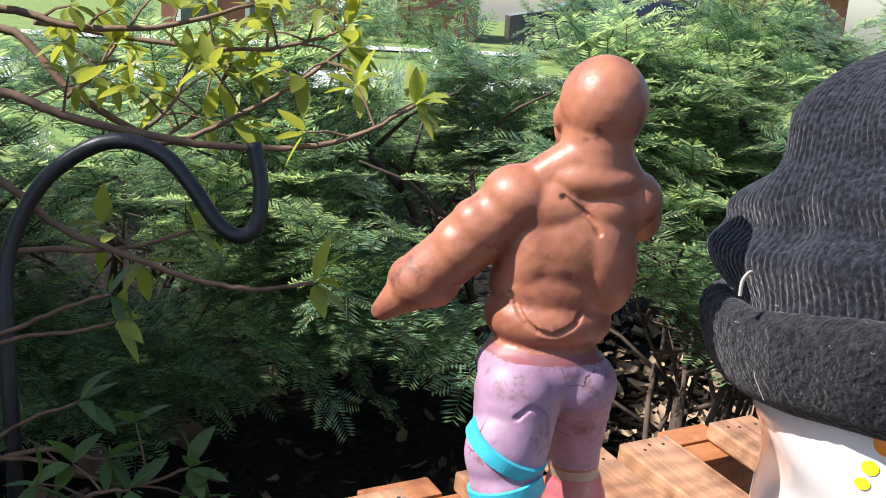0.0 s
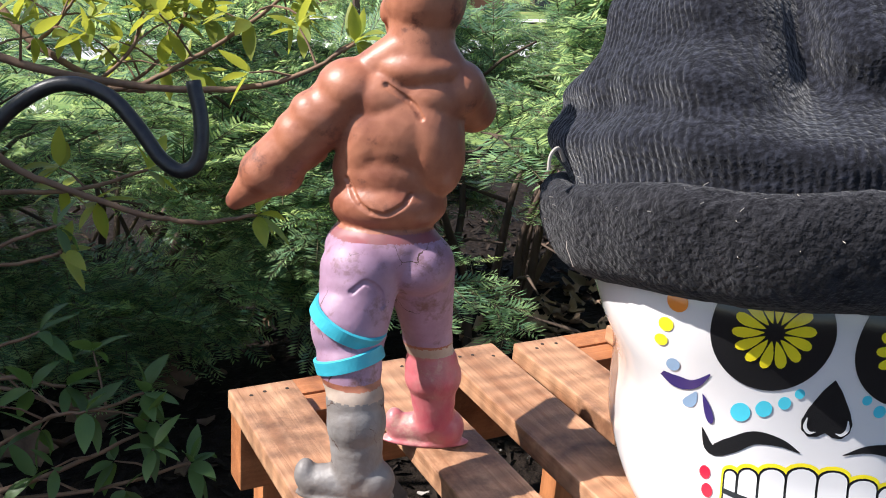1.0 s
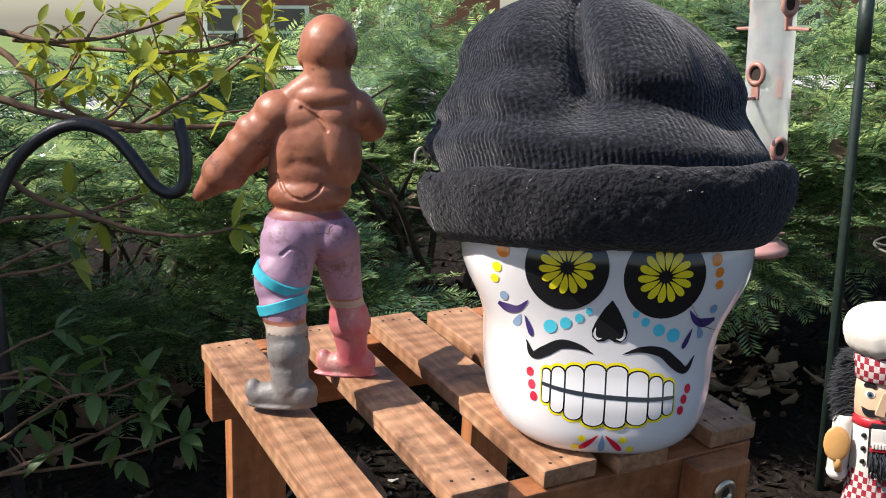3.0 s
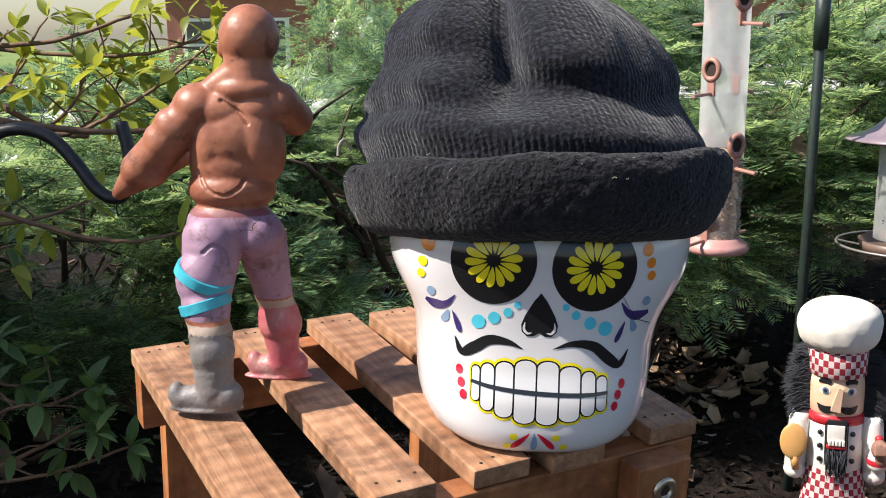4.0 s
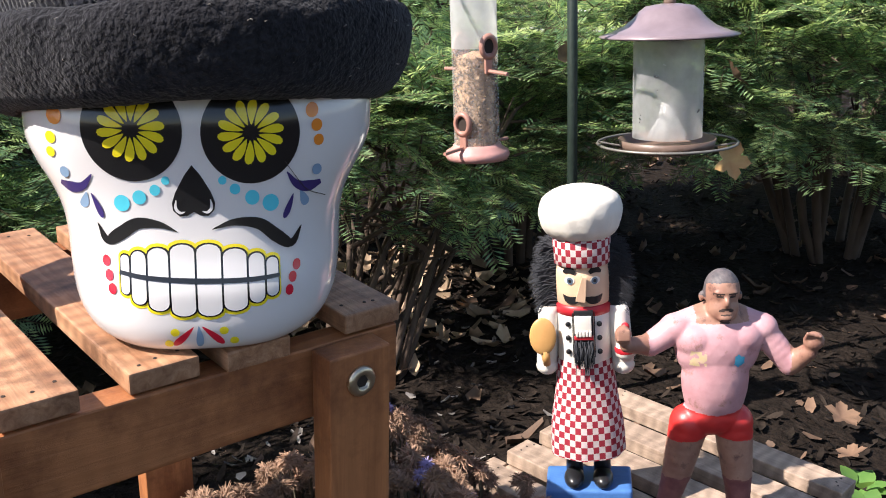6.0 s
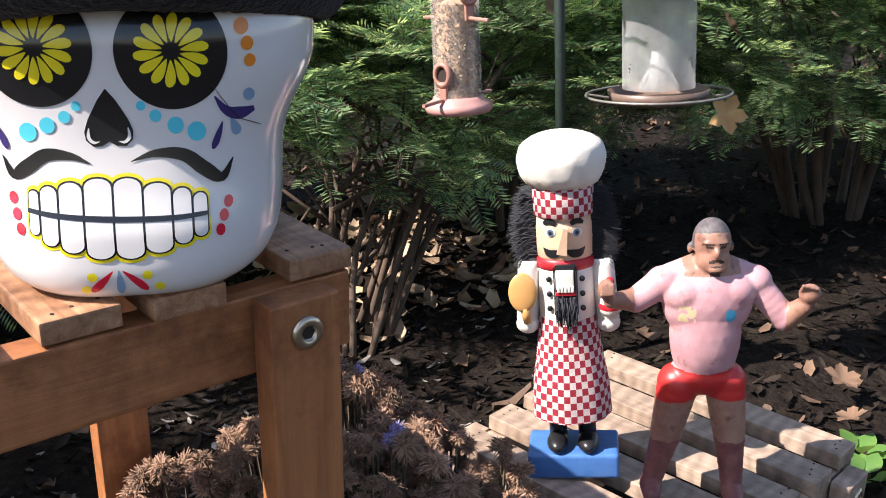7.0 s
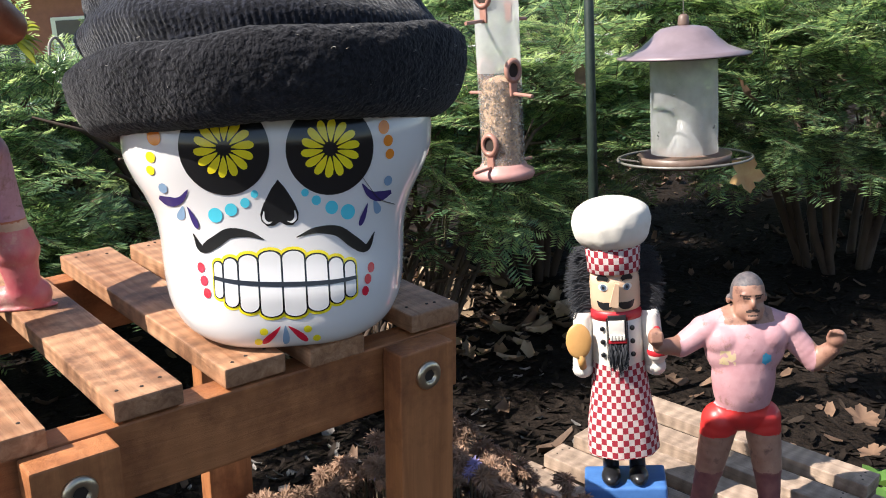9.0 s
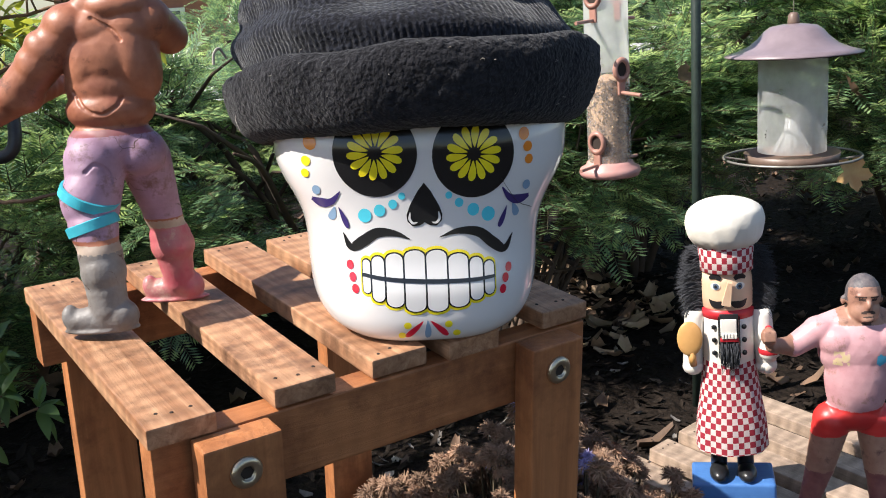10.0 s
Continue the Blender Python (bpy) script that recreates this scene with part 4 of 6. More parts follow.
# ---- nutcracker, one mesh ----
M["nut_hat"] = material("cream cloth", (0.76, 0.72, 0.65), (0.68, 0.63, 0.55), rough=0.8, scale=30, bump=0.4, bump_scale=120)
M["nut_face"] = material("painted face", (0.72, 0.50, 0.34), (0.68, 0.45, 0.30), rough=0.4, scale=30, bump=0.05)
M["nut_white"] = material("white paint", (0.76, 0.72, 0.66), (0.70, 0.65, 0.58), rough=0.4, scale=40, bump=0.05)
M["nut_black"] = material("black paint", (0.012, 0.012, 0.014), (0.02, 0.02, 0.022), rough=0.3, scale=40, bump=0.05)
M["nut_blue"] = material("blue paint", (0.05, 0.14, 0.38), (0.07, 0.19, 0.46), rough=0.4, scale=60, bump=0.15, bump_scale=150)
M["nut_iris"] = material("grey-blue iris paint", (0.10, 0.14, 0.20), rough=0.4, bump=0)
M["nut_red"] = material("red paint", (0.50, 0.02, 0.03), (0.44, 0.02, 0.03), rough=0.4, scale=60, bump=0.05)
M["nut_gold"] = material("varnished wood", (0.66, 0.36, 0.13), (0.52, 0.26, 0.08), rough=0.35, scale=30, bump=0.05)
M["nut_hair"] = material("black fur", (0.012, 0.013, 0.017), (0.035, 0.037, 0.045), rough=0.8, scale=200, bump=0.5)


def check_material(name, a, b2, around, up):
    """Woven checks, wrapped round an upright axis."""
    m = bpy.data.materials.new(name)
    m.use_nodes = True
    n, k = m.node_tree.nodes, m.node_tree.links.new
    p = n["Principled BSDF"]
    tc = n.new("ShaderNodeTexCoord")
    sep = n.new("ShaderNodeSeparateXYZ")
    k(tc.outputs["Object"], sep.inputs[0])
    at2 = n.new("ShaderNodeMath")
    at2.operation = "ARCTAN2"
    k(sep.outputs[0], at2.inputs[0])
    neg = n.new("ShaderNodeMath")
    neg.operation = "MULTIPLY"
    neg.inputs[1].default_value = -1
    k(sep.outputs[1], neg.inputs[0])
    k(neg.outputs[0], at2.inputs[1])
    mu = n.new("ShaderNodeMath")
    mu.operation = "MULTIPLY"
    mu.inputs[1].default_value = around
    k(at2.outputs[0], mu.inputs[0])
    mz = n.new("ShaderNodeMath")
    mz.operation = "MULTIPLY"
    mz.inputs[1].default_value = up
    k(sep.outputs[2], mz.inputs[0])
    cb = n.new("ShaderNodeCombineXYZ")
    k(mu.outputs[0], cb.inputs[0])
    k(mz.outputs[0], cb.inputs[1])
    cb.inputs[2].default_value = 0.5
    ch = n.new("ShaderNodeTexChecker")
    ch.inputs["Scale"].default_value = 1
    ch.inputs["Color1"].default_value, ch.inputs["Color2"].default_value = (*a, 1), (*b2, 1)
    k(cb.outputs[0], ch.inputs["Vector"])
    nz = n.new("ShaderNodeTexNoise")
    nz.inputs["Scale"].default_value = 300
    k(tc.outputs["Object"], nz.inputs["Vector"])
    mr = n.new("ShaderNodeMapRange")
    mr.inputs[3].default_value, mr.inputs[4].default_value = 0.75, 1.2
    k(nz.outputs[0], mr.inputs[0])
    hs = n.new("ShaderNodeHueSaturation")
    k(mr.outputs[0], hs.inputs["Value"])
    k(ch.outputs[0], hs.inputs["Color"])
    k(hs.outputs[0], p.inputs["Base Color"])
    p.inputs["Roughness"].default_value = 0.8
    bp = n.new("ShaderNodeBump")
    bp.inputs["Strength"].default_value, bp.inputs["Distance"].default_value = 0.4, 0.0006
    k(nz.outputs[0], bp.inputs["Height"])
    k(bp.outputs[0], p.inputs["Normal"])
    return m


M["nut_check"] = check_material("red and white checked cloth", (0.29, 0.014, 0.03), (0.60, 0.50, 0.48), 5.3, 168)
NM = ["nut_hat", "nut_face", "nut_white", "nut_black", "nut_blue", "nut_red", "nut_gold", "nut_hair", "nut_check", "nut_iris"]
nb = bmesh.new()


def add(bm2, slot, smooth=True):
    me = bpy.data.meshes.new("piece")
    for f in bm2.faces:
        f.material_index, f.smooth = NM.index(slot), smooth
    bm2.to_mesh(me)
    bm2.free()
    nb.from_mesh(me)
    bpy.data.meshes.remove(me)


def ball(c, r, turn=(0, 0, 0), sub=3):
    bm2 = bmesh.new()
    bmesh.ops.create_icosphere(bm2, subdivisions=sub, radius=1, matrix=pose(*c, *turn) @ Matrix.Diagonal((*(r if hasattr(r, "__len__") else (r, r, r)), 1)))
    return bm2


# base block and feet; x to the side, y away from the viewer, z up
add(box((0.0775, 0.049, 0.0225), (0, 0, 0.01125), 0.0035, 3), "nut_blue")
for s in (-1, 1):
    add(lathe([(0.0078, 0.022), (0.0076, 0.060)], 20, m=Matrix.Translation((s * 0.0125, 0.002, 0))), "nut_black")
    bm2 = ball((s * 0.0130, -0.010, 0.0280), (0.0092, 0.0165, 0.0078))
    for v in bm2.verts:
        v.co.z = max(v.co.z, 0.0226)
    add(bm2, "nut_black")
# apron skirt with soft folds
bm2 = bmesh.new()
rings = []
for j in range(14):
    z = 0.0525 + (0.142 - 0.0525) * j / 13
    r = interp(z, ((0.0525, 0.0330), (0.075, 0.0320), (0.11, 0.0270), (0.142, 0.0240)))
    ring = []
    for i in range(64):
        a = 2 * math.pi * i / 64
        rr = r * (1 + 0.025 * math.sin(7 * a + 1) * (0.142 - z) / 0.09)
        ring.append(bm2.verts.new((rr * math.cos(a) * 1.02, rr * math.sin(a) * 0.86, z)))
    rings.append(ring)
for r0, r1 in zip(rings, rings[1:]):
    for i in range(64):
        bm2.faces.new((r0[i], r0[(i + 1) % 64], r1[(i + 1) % 64], r1[i]))
add(bm2, "nut_check")
# jacket, collar, head
add(lathe([(0.0225, 0.134), (0.0235, 0.142), (0.0238, 0.165), (0.0238, 0.184), (0.021, 0.1875)], 40, squash=(1, 0.9)), "nut_white")
add(lathe([(0.0215, 0.1835), (0.0242, 0.1845), (0.0242, 0.1925), (0.0215, 0.1935)], 40, squash=(1, 0.9)), "nut_red")
add(lathe([(0.0200, 0.190), (0.0232, 0.1945), (0.0236, 0.205), (0.0236, 0.218), (0.0225, 0.229)], 40, squash=(1, 0.92)), "nut_face")
# jaw lever: slot, white jaw, teeth, beard
add(box((0.0165, 0.006, 0.032), (0, -0.0205, 0.1745), 0.0006), "nut_black")
add(box((0.0145, 0.005, 0.016), (-0.0005, -0.0222, 0.178), 0.0006), "nut_white")
add(box((0.0165, 0.006, 0.0035), (0, -0.0226, 0.1665), 0.0006), "nut_red")
for k in range(5):
    add(box((0.0023, 0.003, 0.005), (-0.0056 + 0.0028 * k, -0.0252, 0.1705), 0.0005), "nut_white")
rb = random.Random(4)
bm2 = bmesh.new()
for k in range(150):
    x0 = rb.uniform(-0.0085, 0.0085)
    z0 = rb.uniform(0.150, 0.165)
    y0 = -0.0245 - rb.uniform(0, 0.0045)
    sweep([(x0, y0, z0), (x0 * 0.85 + rb.uniform(-.002, .002), y0 - rb.uniform(0, .003), z0 - rb.uniform(0.008, 0.017))], [0.0006, 0.0002], 4, bm2)
add(bm2, "nut_hair")
# nose, brows, eyes, moustache
bm2 = bmesh.new()
bmesh.ops.create_cone(bm2, cap_ends=True, segments=4, radius1=0.0058, radius2=0.0026, depth=0.022, matrix=pose(0, -0.0235, 0.2105, 14, 0, 45))
add(bm2, "nut_face", False)


def head_point(u, z, lift=0.0006):
    a = u / 0.0236
    return Vector(((0.0236 + lift) * math.sin(a), -(0.0236 * 0.92 + lift) * math.cos(a), z))


def head_patch(outline, slot, lift=0.0006):
    bm2 = bmesh.new()
    f = bm2.faces.new([bm2.verts.new((u, z, 0)) for u, z in outline])
    bmesh.ops.triangulate(bm2, faces=[f])
    for _ in range(2):
        bmesh.ops.subdivide_edges(bm2, edges=bm2.edges[:], cuts=1, use_grid_fill=True)
        bmesh.ops.triangulate(bm2, faces=bm2.faces[:])
    for v in bm2.verts:
        v.co = head_point(v.co.x, v.co.y, lift)
    for fc in bm2.faces:
        fc.normal_update()
        if fc.normal.y > 0:
            fc.normal_flip()
    add(bm2, slot, False)


for s in (-1, 1):
    head_patch(stroke(((s * 0.006, 0.2235), (s * 0.011, 0.2262), (s * 0.0170, 0.2235)), (0.0016, 0.0030, 0.0012), 4), "nut_black")
    head_patch(oval(s * 0.0112, 0.2165, 0.0048, 0.0034, n=16), "nut_white", 0.0005)
    head_patch(oval(s * 0.0105, 0.2163, 0.0029, 0.0032, n=14), "nut_iris", 0.0008)
    head_patch(oval(s * 0.0105, 0.2163, 0.0014, 0.0016, n=10), "nut_black", 0.0011)
    head_patch(stroke(((s * 0.0020, 0.2014), (s * 0.0075, 0.1992), (s * 0.0130, 0.1994), (s * 0.0180, 0.2034)), (0.0014, 0.0034, 0.0032, 0.0004), 4), "nut_black")
    # buttons
    for z in (0.1775, 0.165, 0.1525):
        add(ball((s * 0.0135, -0.0195, z), (0.0024, 0.0012, 0.0026), sub=2), "nut_black")
    # lapel
    add(box((0.0008, 0.002, 0.04), (s * 0.0093, -0.0213, 0.168), 0.0002), "nut_black")
    # arms
    add(lathe([(0.0078, -0.004), (0.0092, 0.000), (0.0092, 0.046), (0.0075, 0.052)], 24, m=pose(s * 0.0335, -0.003, 0.138, 0, -s * 4, 0)), "nut_white")
    add(ball((s * 0.0335, -0.004, 0.1345), (0.0098, 0.0098, 0.0085)), "nut_white")
# spoon and skittle in the hands
bm2 = ball((-0.0355, -0.0175, 0.166), (0.0118, 0.0030, 0.0165), (-6, 0, 4))
add(bm2, "nut_gold")
add(sweep([(-0.0345, -0.0170, 0.153), (-0.033, -0.0150, 0.139)], [0.0038, 0.0034], 10), "nut_gold")
pin = pose(0.0355, -0.0135, 0.1425)
add(lathe([(0.0045, 0.0), (0.0088, 0.005), (0.0092, 0.0105), (0.0074, 0.017), (0.0042, 0.0245), (0.0030, 0.027)], 24, m=pin), "nut_white")
add(lathe([(0.0093, 0.0075), (0.0097, 0.009), (0.0097, 0.011), (0.0092, 0.0125)], 24, m=pin, caps=False), "nut_red")
add(ball((0.0355, -0.0135, 0.1725), 0.0036), "nut_red")
# fur at both sides
bm2 = bmesh.new()
for s in (-1, 1):
    for k in range(2400):
        a, z = rb.uniform(1.25, 2.7), rb.uniform(0.190, 0.243)
        root = Vector((s * 0.0215 * math.sin(a), 0.0205 * -math.cos(a) * 0.9, z))
        ln = rb.uniform(0.012, 0.025) * (1 - 0.4 * abs((z - 0.215) / 0.03) * 0.6)
        out = Vector((s * math.sin(a) * 1.0, -math.cos(a) * 0.8, rb.uniform(-0.75, 0.6))).normalized()
        mid = root + out * ln * 0.6 + Vector((0, 0, 0.001))
        sweep([root, mid, mid + out * ln * 0.5 + Vector((0, 0, -0.004))], [0.0006, 0.0005, 0.00012], 3, bm2, caps=False)
    for z in (0.200, 0.212, 0.224, 0.236):
        bmesh.ops.create_icosphere(bm2, subdivisions=2, radius=1, matrix=pose(s * 0.026, 0.004, z) @ Matrix.Diagonal((0.0065, 0.011, 0.008, 1)))
add(bm2, "nut_hair")
# hat: checked band and puffed cloth crown with pleats
add(lathe([(0.0236, 0.228), (0.0246, 0.229), (0.0250, 0.2505), (0.0240, 0.252)], 40), "nut_check")
bm2 = bmesh.new()
rings = []
prof = ((0.2505, 0.0235), (0.254, 0.0285), (0.262, 0.0335), (0.273, 0.0355), (0.283, 0.0335), (0.2895, 0.0262), (0.2940, 0.013), (0.2955, 0.001))
for j in range(26):
    z = 0.2505 + (0.2955 - 0.2505) * (j / 25)
    r = interp(z, prof) if j < 25 else 0.001
    ring = []
    for i in range(72):
        a = 2 * math.pi * i / 72
        fold = 1 + 0.075 * (abs(math.sin(6 * a + 30 * (z - 0.25))) ** 0.6 - 0.5) * max(0, 1 - (z - 0.2505) / 0.034) + 0.03 * noise.noise((math.cos(a) * 2, math.sin(a) * 2, z * 40))
        ring.append(bm2.verts.new((r * fold * math.cos(a), r * fold * math.sin(a) * 0.95, z)))
    rings.append(ring)
for r0, r1 in zip(rings, rings[1:]):
    for i in range(72):
        bm2.faces.new((r0[i], r0[(i + 1) % 72], r1[(i + 1) % 72], r1[i]))
add(bm2, "nut_hat")
me = bpy.data.meshes.new("nutcracker")
nb.to_mesh(me)
nb.free()
for k in NM:
    me.materials.append(M[k])
nut = new("nutcracker", me)
nut.matrix_world = upright(Matrix(((0.791, 0.612, 0, 0.5648), (-0.612, 0.791, 0, 0.0986), (0, 0, 1, LOW_TOP + 0.0015), (0, 0, 0, 1)))) @ Matrix.Rotation(radians(-1.7), 4, "Y") @ Matrix.Rotation(radians(-9), 4, "Z") @ Matrix.Diagonal((0.955, 0.955, 0.964, 1))
tagged(nut, "wooden chef nutcracker with a puffed hat and checked apron", "nutcracker")

# ---- bird feeders and poles ----
M["copper"] = material("dull copper plastic", (0.42, 0.22, 0.17), (0.34, 0.17, 0.13), rough=0.4, scale=60, bump=0.1)
M["pinkbase"] = material("faded red plastic", (0.56, 0.30, 0.27), (0.48, 0.24, 0.21), rough=0.42, scale=50, bump=0.1)
M["roof"] = material("mauve grey enamel", (0.24, 0.185, 0.205), (0.19, 0.145, 0.16), rough=0.36, scale=40, bump=0.08, coat=0.2)
M["tray"] = material("brown enamel", (0.13, 0.085, 0.065), (0.18, 0.12, 0.09), rough=0.45, scale=60, bump=0.15)
M["wire"] = material("grey wire", (0.20, 0.19, 0.17), (0.30, 0.28, 0.25), rough=0.4, metal=0.5, scale=80, bump=0.1)
M["seed"] = material("bird seed", (0.34, 0.22, 0.12), (0.16, 0.10, 0.07), rough=0.8, scale=200, bump=0.3, vary=0.5, island=True)
M["frosted"] = hazy_material("hazy plastic", 0.5)
M["clear"] = hazy_material("clear plastic", 0.78)
M["scratched"] = hazy_material("scratched clear plastic", 0.64)

TF = Vector((0.7015, 0.387, 0.372))
tube = thing("tube_bird_feeder", "clear tube bird feeder with copper ports, half full of seed", "bird feeder", Matrix.Translation(TF), "bird feeders on the pole")
TR = 0.0255
low_ob = part("lower_tube", lathe([(TR, 0.016), (TR, 0.125)], 40, caps=False), M["clear"], tube, "clear plastic tube filled with seed", True)
low_ob.visible_shadow = False
t_ob = part("tube", lathe([(TR, 0.125), (TR, 0.33)], 40, caps=False), M["frosted"], tube, "hazy clear plastic tube", True)
t_ob.visible_shadow = False
part("base", lathe([(0.024, 0.0), (0.034, 0.002), (0.0365, 0.007), (0.035, 0.012), (0.028, 0.016), (0.027, 0.019)], 40), M["pinkbase"], tube, "faded red round base", True)
# seeds
sv, sq = [], []
rs = np.random.RandomState(3)
for k in range(1500):
    a, z = rs.uniform(0, 2 * np.pi), rs.uniform(0.018, 0.118)
    r = (TR - 0.0028) * (1 if k % 4 else rs.uniform(0.4, 1))
    c = np.array((r * math.cos(a), r * math.sin(a), z))
    e1 = rs.normal(size=3)
    e1 /= np.linalg.norm(e1)
    e2 = np.cross(e1, (math.cos(a), math.sin(a), 0.1))
    e2 /= np.linalg.norm(e2) + 1e-9
    L, w = rs.uniform(0.0018, 0.0038), rs.uniform(0.0008, 0.0015)
    o = np.array((math.cos(a), math.sin(a), 0)) * 0.0008
    b0 = len(sv)
    sv += [c - e1 * L, c + e2 * w + o, c + e1 * L, c - e2 * w + o]
    sq.append((b0, b0 + 1, b0 + 2, b0 + 3))
tagged(put("seeds", grid_mesh("seeds", sv, sq), M["seed"], tube, "mixed bird seed"), kind="stuff")
part("seed_core", lathe([(TR - 0.0042, 0.017), (TR - 0.0042, 0.115), (0.004, 0.121)], 24), M["seed"], tube)
for z, ang in ((0.044, 156), (0.127, 226), (0.210, 156), (0.286, 226)):
    for flip in (0, 180):
        m = Matrix.Rotation(radians(ang + flip + 38), 4, "Z") @ pose(TR - 0.001, 0, z)
        p = part("port", lathe([(0.0115, -0.0004), (0.0125, 0.003), (0.0095, 0.0052), (0.0075, 0.0045), (0.0075, 0.001)], 24, m=m @ pose(0, 0, 0, 0, 90, 0), squash=(1.15, 0.95), caps=False), M["copper"], tube, "copper oval feeding port", True)
        part("opening", lathe([(0.0074, 0.0018), (0.0070, 0.002)], 20, m=m @ pose(0, 0, 0, 0, 90, 0), squash=(1.15, 0.95)), M["nail"], p)
        part("stem", box((0.004, 0.009, 0.022), (0, 0, 0), 0.0015), M["copper"], p).matrix_local = m @ pose(0.001, 0, -0.018)
        part("perch", sweep([(0, 0, -0.026), (0.036, 0, -0.0275)], 0.0021, 8), M["copper"], p).matrix_local = m

LF = Vector((0.915, 0.292, 0.376))
lan = thing("lantern_bird_feeder", "lantern bird feeder with a mauve domed roof and tray", "bird feeder", Matrix.Translation(LF), "bird feeders on the pole")
part("roof", lathe([(0.0795, 0.1225), (0.0800, 0.1240), (0.067, 0.1275), (0.052, 0.1340), (0.041, 0.1430), (0.034, 0.1510), (0.027, 0.1560), (0.012, 0.1585), (0.0045, 0.159)], 48, caps=False), M["roof"], lan, "mauve enamel domed roof", True)
part("roof_lining", lathe([(0.0785, 0.1215), (0.062, 0.1265), (0.045, 0.136), (0.032, 0.148), (0.001, 0.152)], 48, caps=False), M["tray"], lan, "", True)
part("knob", lathe([(0.0068, 0.157), (0.0070, 0.161), (0.0062, 0.169), (0.0035, 0.172)], 20), M["tray"], lan, "", True)
j_ob = part("jar", lathe([(0.0405, 0.006), (0.0405, 0.128)], 48, caps=False), M["scratched"], lan, "hazy clear plastic cylinder", True)
j_ob.visible_shadow = False
part("rod", sweep([(0, 0, 0.0), (0, 0, 0.158)], 0.0014, 8), M["wire"], lan)
part("cone", lathe([(0.024, 0.006), (0.010, 0.030), (0.008, 0.046), (0.002, 0.048)], 24), M["frosted"], lan, "", True)
part("tray", lathe([(0.047, -0.010), (0.054, -0.008), (0.057, 0.004), (0.0555, 0.004), (0.052, -0.006), (0.001, -0.006)], 48, caps=False), M["tray"], lan, "brown enamel tray", True)
ring = [(0.081 * math.cos(2 * math.pi * i / 64), 0.081 * math.sin(2 * math.pi * i / 64), -0.001) for i in range(65)]
part("perch_ring", sweep(ring, 0.0016, 8), M["wire"], lan, "grey wire perch ring", True)
for i in range(4):
    a = math.pi * (0.2 + i / 2)
    part("spoke", sweep([(0.05 * math.cos(a), 0.05 * math.sin(a), -0.006), (0.081 * math.cos(a), 0.081 * math.sin(a), -0.001)], 0.0012, 6), M["wire"], lan)

pole = thing("feeder_pole", "dark green steel pole for hanging feeders", "pole")
PB = Vector((0.893, 0.425, 0))
part("shaft", sweep([PB + Vector((-0.004, 0, -0.08)), PB + Vector((0, 0, 0.4)), PB + Vector((0.004, 0, 1.15))], 0.0064, 12), M["green_iron"], pole, "", True)
part("sleeve", sweep([PB + Vector((0.002, 0, 0.60)), PB + Vector((0.002, 0, 0.68))], 0.0092, 12), M["green_iron"], pole, "", True)
for top in (TF + Vector((0, 0, 0.78)), LF + Vector((0, 0, 0.76))):
    a0 = PB + Vector((0.004, 0, 1.14))
    part("arm", sweep(smooth_path([a0, a0.lerp(top, 0.25) + Vector((0, 0, 0.06)), a0.lerp(top, 0.7) + Vector((0, 0, 0.08)), top], 6), 0.0045, 10), M["green_iron"], pole, "", True)
part("hanger", sweep([TF + Vector((0, 0, 0.33)), TF + Vector((0, 0, 0.78))], 0.0012, 6), M["wire"], tube).matrix_local = Matrix.Translation(-TF)
part("cap", lathe([(0.030, 0.328), (0.032, 0.332), (0.026, 0.345), (0.004, 0.352)], 32), M["copper"], tube, "", True)
part("hanger", sweep([LF + Vector((0, 0, 0.170)), LF + Vector((0, 0, 0.76))], 0.0006, 6), M["wire"], lan).matrix_local = Matrix.Translation(-LF)

hook = thing("shepherd_hook", "black painted iron shepherd's crook hook in the bed", "garden hook")
HP = [(-0.100, 0.600, -0.05), (-0.1035, 0.610, 0.235), (-0.1043, 0.6325, 0.344), (-0.0995, 0.6535, 0.406), (-0.0751, 0.6594, 0.4583), (-0.0429, 0.652, 0.4885), (-0.0158, 0.6396, 0.4987), (0.0103, 0.6213, 0.4918),
      (0.0279, 0.6029, 0.4716), (0.0434, 0.5841, 0.447), (0.0581, 0.5728, 0.4390), (0.0705, 0.5703, 0.4500), (0.0745, 0.5789, 0.4800), (0.0715, 0.5912, 0.5085)]
part("crook", sweep(smooth_path([TILT @ Vector(p) for p in HP], 6), 0.0063, 12), M["iron"], hook, "", True)

# a yew sprig that shows before the lantern's cylinder
sp = thing("yew_sprig", "tiny dark yew sprig caught on the lantern feeder", "twig", Matrix.Translation(LF + Vector((-0.0400, 0.0080, 0.026))))
part("twig", sweep([(0, 0, 0), (0.004, -0.001, 0.006), (0.006, -0.002, 0.013)], 0.0006, 5), M["iron"], sp)
for k in range(7):
    q = Vector((0.001 + 0.0008 * k, -0.0003 * k, 0.0018 * k + 0.001))
    e = q + Vector(((-1) ** k * 0.0065 + 0.002, -0.001, 0.003))
    part("needle", sweep([q, q.lerp(e, 0.5), e], [0.0004, 0.0008, 0.0002], 4), M["green_iron"], sp)

